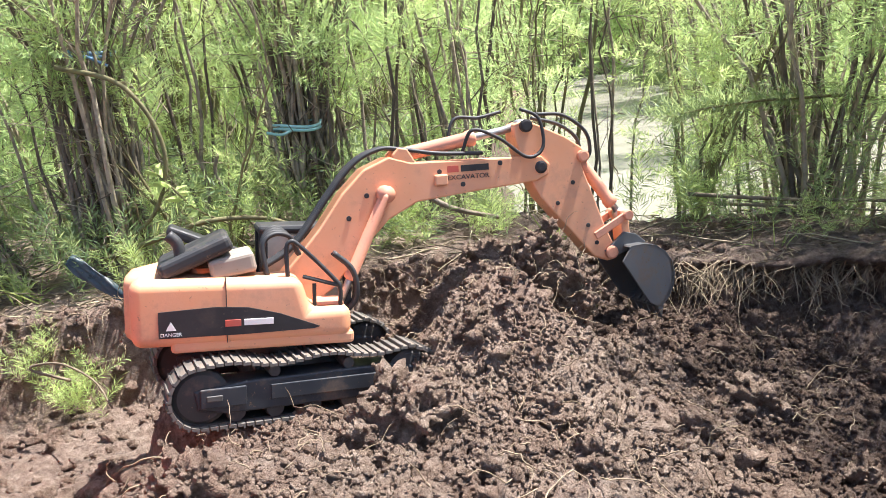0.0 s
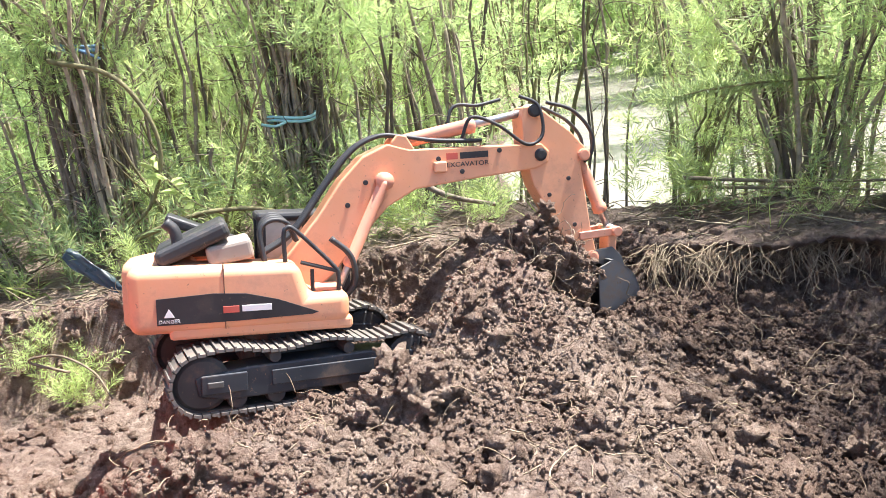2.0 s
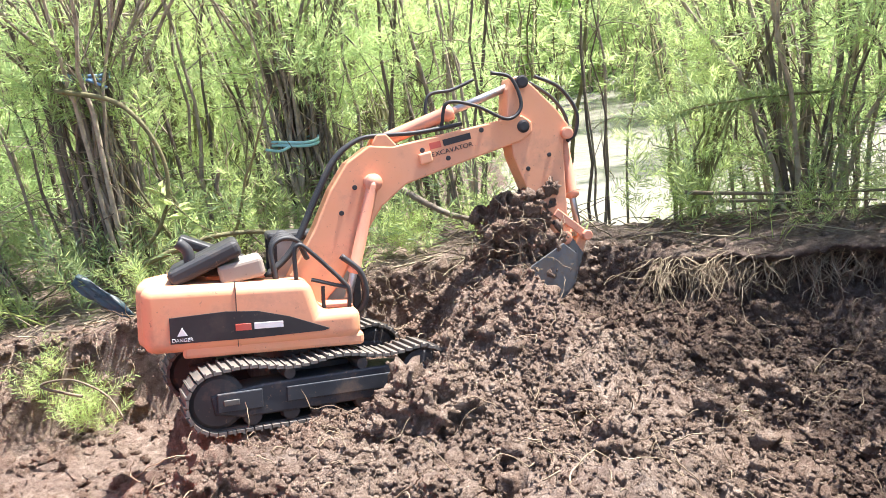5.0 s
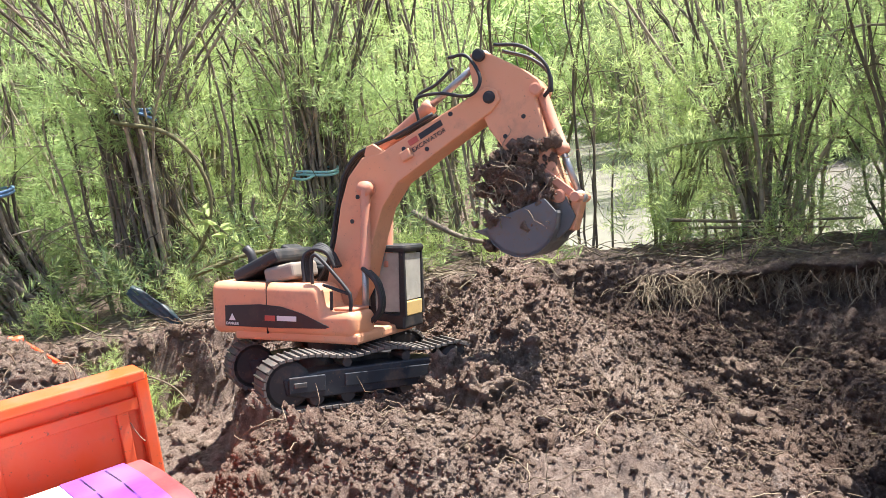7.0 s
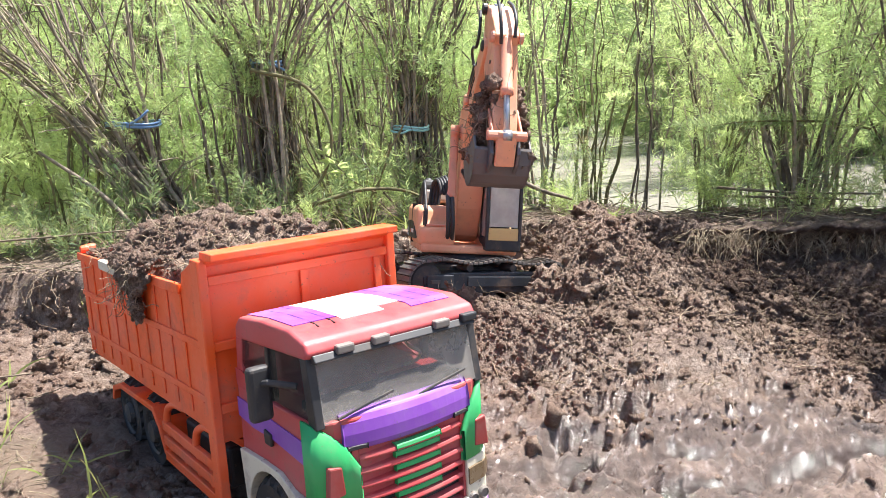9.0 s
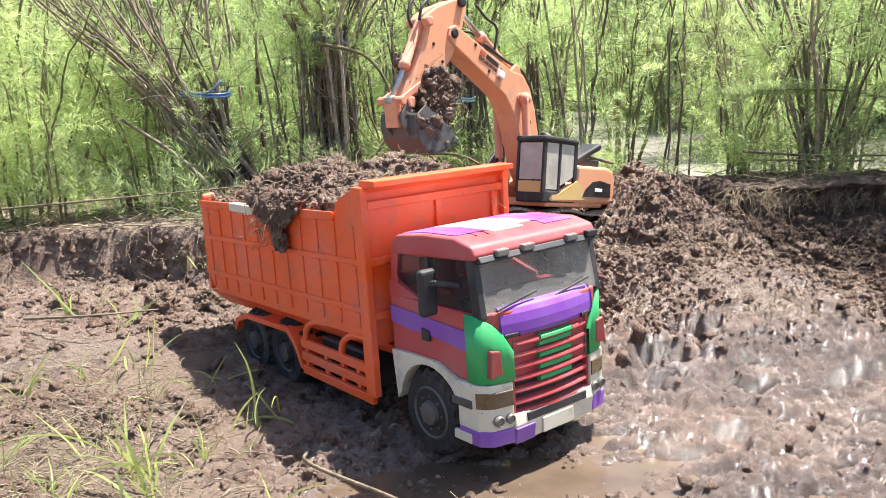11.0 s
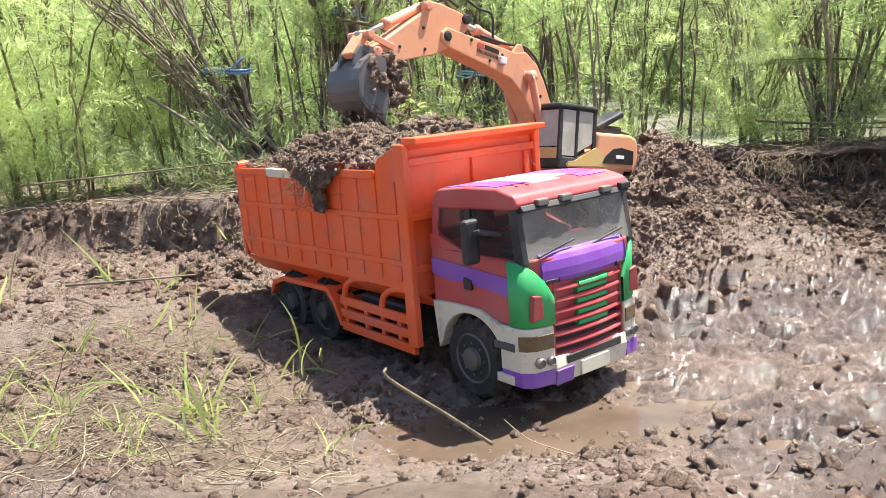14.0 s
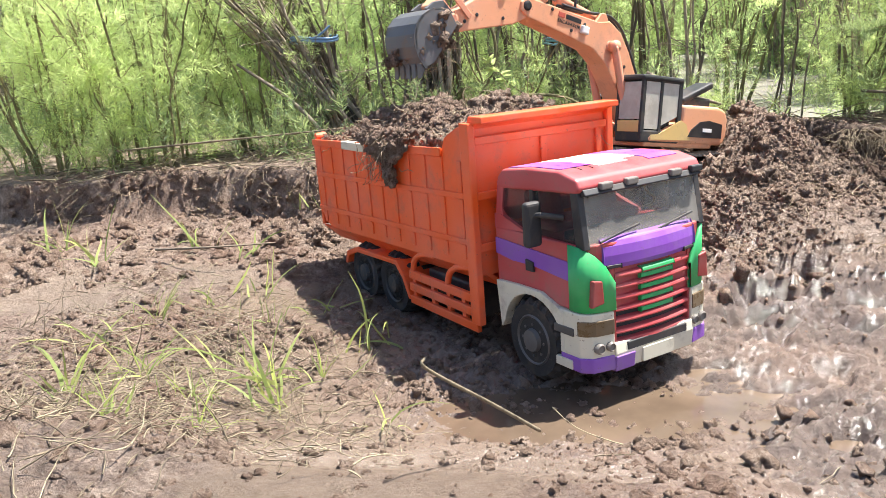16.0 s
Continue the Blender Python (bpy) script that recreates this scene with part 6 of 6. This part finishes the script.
def feather_branch():
    stems, green = Bag(), Bag()
    line = np.array([(1.16, 1.02, 0.30), (1.02, 0.98, 0.325), (0.88, 0.92, 0.335), (0.78, 0.87, 0.337), (0.71, 0.845, 0.332)])
    wire(stems, line, 0.0032, 0.001, 5)
    for _ in range(75):
        t = RNG.uniform(0, 0.999) * 4
        i = int(t)
        p = line[i] + (line[i + 1] - line[i]) * (t - i)
        sprig(green, p, (-0.9 + RNG.normal(0, 0.2), -0.25 + RNG.normal(0, 0.25), RNG.normal(0.12, 0.25)), RNG.uniform(0.05, 0.10))
    ob = empty("feathery_branch", pose(0, 0, 0), "long arching branch with feathery green leaves", "branch")
    link("stem", stems.mesh("stem"), M_STEMG, ob)
    link("foliage", green.mesh("foliage"), M_LEAF_DEEP_SHADE, ob)


feather_branch()


def leafy_shoot():
    bm = bmesh.new()
    line = bezier([(0.04, 0.89, 0.235), (-0.01, 0.89, 0.265), (-0.045, 0.895, 0.305), (-0.075, 0.90, 0.335)], 8)
    tube(bm, line, 0.002, 6, 0.0008)
    ob = part("leafy_shoot", bm, M_STEMG, None)
    tagged(ob, "young shoot with small yellow-green leaves", "shoot")
    for i in range(16):
        p = line[6 + i]
        d = Vector((RNG.normal(0, 0.6), -0.3 + RNG.normal(0, 0.4), RNG.normal(0.4, 0.5))).normalized()
        s = d.cross(Vector((0.3, 1, 0.2))).normalized() * 0.006
        n = d.cross(s).normalized() * 0.002
        lm = bmesh.new()
        v = [lm.verts.new(q) for q in (p, p + d * 0.008 + s * 0.8 + n, p + d * 0.018 + s * 0.6 + n, p + d * 0.026, p + d * 0.018 - s * 0.6 + n, p + d * 0.008 - s * 0.8 + n)]
        lm.faces.new((v[0], v[1], v[2], v[3]))
        lm.faces.new((v[0], v[3], v[4], v[5]))
        part("leaf", lm, M_LEAFY, ob)


leafy_shoot()


# ---- grass, straw, seedlings ----
def blade(bag, p, d, ln, w, droop):
    pts = wander(p, d, ln, 7, 0.06, droop)
    side = np.cross(pts[1] - pts[0], RNG.normal(size=3))
    side /= np.linalg.norm(side) + 1e-9
    k = len(pts)
    ww = w * np.array([0.7, 1.0, 1.0, 0.95, 0.85, 0.65, 0.4, 0.05])[:k, None]
    co = np.concatenate([pts + side * ww, pts - side * ww])
    i = np.arange(k - 1)
    bag.add(co, np.stack([i, i + 1, i + 1 + k, i + k], 1))


def tuft(x, y, n, ln, w, label="green grass tuft growing in the mud", material=None, up=1.0, spread=0.55):
    bag = Bag()
    z = hz(x, y)
    for _ in range(n):
        blade(bag, (x + RNG.normal(0, 0.012), y + RNG.normal(0, 0.012), z - 0.003), (RNG.normal(0, spread), RNG.normal(0, spread), up), ln * RNG.uniform(0.4, 1.0), w * RNG.uniform(0.5, 0.9), RNG.uniform(0.02, 0.20))
    tagged(link("grass_tuft", bag.mesh("grass_tuft"), material or M_GRASS), label, "grass", "grass tufts")


for x, y, n, ln, w in ((-0.318, -0.149, 9, 0.13, 0.0026), (-0.30, -0.20, 10, 0.10, 0.0024), (-0.36, -0.10, 6, 0.15, 0.0018), (-0.235, -0.03, 5, 0.13, 0.0024), (-0.205, 0.0, 4, 0.14, 0.0026), (-0.56, 0.36, 6, 0.13, 0.003), (-0.48, 0.32, 6, 0.09, 0.0026),
                       (-0.50, -0.20, 9, 0.10, 0.0026), (-0.43, -0.28, 12, 0.07, 0.0020), (-0.55, -0.05, 8, 0.08, 0.0020), (-0.40, 0.16, 6, 0.09, 0.0022), (-0.30, 0.12, 5, 0.08, 0.002), (-0.46, 0.10, 7, 0.07, 0.002), (-0.18, -0.22, 5, 0.09, 0.0014),
                       (-0.26, -0.12, 12, 0.07, 0.0012), (-0.38, -0.20, 16, 0.06, 0.0012), (-0.46, -0.14, 16, 0.07, 0.0014), (-0.33, -0.30, 16, 0.06, 0.0012), (-0.52, 0.04, 14, 0.07, 0.0014), (-0.36, 0.05, 12, 0.05, 0.0012), (0.84, 0.80, 12, 0.07, 0.0012), (-0.44, 0.60, 5, 0.06, 0.003), (-0.72, 0.30, 8, 0.12, 0.003), (-0.85, 0.42, 8, 0.12, 0.003), (0.10, 0.90, 22, 0.11, 0.0022), (0.02, 0.88, 22, 0.12, 0.0022), (0.22, 0.92, 14, 0.09, 0.002), (-0.28, 0.86, 16, 0.11, 0.0022), (0.55, 0.90, 12, 0.10, 0.002)):
    tuft(x, y, n, ln, w)


def seedling(x, y, n, size):
    green = Bag()
    z = hz(x, y)
    for _ in range(n):
        sprig(green, (x + RNG.normal(0, 0.02), y + RNG.normal(0, 0.02), z + RNG.uniform(0, 0.05)), (RNG.normal(0, 0.6), RNG.normal(0, 0.6), 0.9), size * RNG.uniform(0.7, 1.2))
    tagged(link("seedling", green.mesh("seedling"), M_LEAFY), "small feathery green seedling on the bank", "seedling", "seedlings")


for x, y, n, size in ((-0.15, 0.70, 34, 0.060), (-0.20, 0.72, 26, 0.055), (-0.33, 0.82, 18, 0.055), (-0.10, 0.86, 22, 0.06), (0.30, 1.0, 40, 0.065), (0.45, 1.0, 40, 0.065), (0.20, 1.05, 40, 0.065), (0.80, 1.02, 36, 0.065), (0.92, 0.80, 20, 0.05), (1.05, 0.85, 24, 0.06), (-0.70, 0.82, 20, 0.06), (-0.95, 0.80, 24, 0.065)):
    seedling(x, y, n, size)


def undergrowth():
    """Low green cover over the ground behind the banks."""
    green = Bag()
    for i in range(5200):
        x = RNG.uniform(-1.8, 2.2)
        y = np.interp(x, CREST_X, CREST_Y) + RNG.uniform(0.05, 2.2) ** 1.2
        if x > 0.55 and y > 1.35 and RNG.uniform() < 0.75:
            continue
        if abs(x - (0.40 + (y + 0.34) * 0.15)) < 0.3 and y > 1.0:
            continue
        if 0.50 < x < 0.76 and y < 1.5 and RNG.uniform() < 0.6:
            continue
        sprig(green, (x, y, hz(x, y) + RNG.uniform(-0.01, 0.10)), (RNG.normal(0, 0.6), RNG.normal(0, 0.6), 0.8), RNG.uniform(0.05, 0.10) * (1 + 0.25 * y), y > 1.5)
    # dark leaf colour stands for the shaded recesses near the ground
    tagged(link("undergrowth", green.mesh("undergrowth"), M_LEAF_DEEP_SHADE), "low feathery green growth covering the ground", "undergrowth", kind="stuff")


undergrowth()


def litter():
    straw = Bag()
    for _ in range(1900):
        x, y = RNG.normal(-0.42, 0.17), RNG.normal(-0.18, 0.20)
        if y > 0.5 or y < -0.62 or x > -0.14 - 0.5 * max(0, y + 0.25):
            continue
        d = (RNG.normal(), RNG.normal(), RNG.normal(0.05, 0.22))
        wire(straw, wander((x, y, hz(x, y) + 0.004), d, RNG.uniform(0.012, 0.08), 7, 0.16, 0.03), RNG.uniform(0.0003, 0.0008), 0.0002)
    for _ in range(420):
        x = RNG.uniform(-1.1, 1.1)
        y = np.interp(x, CREST_X, CREST_Y) + RNG.uniform(0.0, 0.30)
        d = (RNG.normal(), RNG.normal(), RNG.normal(0.0, 0.2))
        wire(straw, wander((x, y, hz(x, y) + 0.006), d, RNG.uniform(0.04, 0.16), 6, 0.10), RNG.uniform(0.0008, 0.0018), 0.0006)
    for _ in range(14):
        x, y = RNG.uniform(-0.1, 0.45), RNG.uniform(-0.58, -0.28)
        wire(straw, wander((x, y, hz(x, y) + 0.003), (RNG.normal(), RNG.normal(), 0.1), RNG.uniform(0.02, 0.08), 6, 0.12), 0.0006, 0.0003)
    tagged(link("straw_litter", straw.mesh("straw_litter"), M_STRAW), "dry straw and twigs lying on the mud", "litter", kind="stuff")


litter()


# ---- blue sheet caught in the stems, and the second truck's body ----
def blue_sheet():
    bm = bmesh.new()
    a, b = Vector((-0.178, 0.80, 0.222)), Vector((-0.100, 0.79, 0.155))
    n, w = 16, 7
    g = []
    for i in range(n + 1):
        t = i / n
        c = a.lerp(b, t)
        half = 0.006 + 0.012 * math.sin(math.pi * min(1, t * 0.9 + 0.1)) * (1 - 0.5 * t)
        g.append([bm.verts.new(c + Vector((0.5, 0.1, 0.6)) * half * (j / w * 2 - 1) + Vector((0, -1, 0)) * 0.005 * math.sin(9 * t + 2.4 * j)) for j in range(w + 1)])
    for i in range(n):
        for j in range(w):
            bm.faces.new((g[i][j], g[i + 1][j], g[i + 1][j + 1], g[i][j + 1]))
    ob = part("plastic_sheet", bm, M_SHEET, None, smooth=True)
    md = ob.modifiers.new("thick", "SOLIDIFY")
    md.thickness = 0.0012
    tagged(ob, "crumpled grey-blue plastic sheet lying on the bank", "sheet")


blue_sheet()


def second_truck(x, y):
    z = hz(x, y) - 0.006
    tk = empty("cargo_box", pose(x, y, z, 0, 0, -25) @ Matrix.Translation((0, -0.13, 0)), "rust-orange toy truck box with a pale rim", "truck box")
    slab("side_board", 0.0, 0.18, -0.006, 0.0, 0.0, 0.186, M_WOODY, tk, 0.002)
    slab("side_board", 0.0, 0.18, 0.124, 0.130, 0.0, 0.186, M_WOODY, tk, 0.002)
    slab("end_board", 0.0, 0.006, 0.0, 0.124, 0.0, 0.186, M_WOODY, tk, 0.002)
    slab("end_board", 0.174, 0.18, 0.0, 0.124, 0.0, 0.186, M_WOODY, tk, 0.002)
    slab("bottom_board", 0.006, 0.174, 0.0, 0.124, 0.0, 0.02, M_WOODY, tk, 0.001)
    for q in ((-0.003, 0.183, -0.009, 0.003), (-0.003, 0.183, 0.121, 0.133)):
        slab("rim_strip", *q, 0.186, 0.192, M_CREAM, tk, 0.0015)
    slab("rim_strip", -0.003, 0.009, 0.003, 0.121, 0.186, 0.192, M_CREAM, tk, 0.0015)
    for yy in (0.03, 0.085):
        slab("batten", -0.006, 0.0, yy, yy + 0.014, 0.004, 0.18, M_WOODY, tk, 0.001)


second_truck(0.79, 0.285)


# ---- what moves ----
def motions():
    times = [0.2 * i for i in range(81)]
    table = [(t, poses(t)) for t in times]
    for key, ob in MOVING.items():
        walk(ob, [(t, p[key]) for t, p in table])
    start = 4.2
    # the heaped soil slides off over the truck bed, piece after piece
    for ob, drop, off in ((clump, 99.0, None), (clump_mid, 14.6, (0.0, 0.0, -0.14)), (clump_top, 11.3, (0.02, 0.0, -0.17))):
        rows = []
        for t in times:
            m = EXC @ joints(min(max(t, start), drop))[3]
            if t > drop:
                fall = min(1.0, ((t - drop) / 0.6) ** 2)
                m = Matrix.Translation(Vector(off) * fall) @ m
            rows.append((t, m))
        walk(ob, rows)


motions()
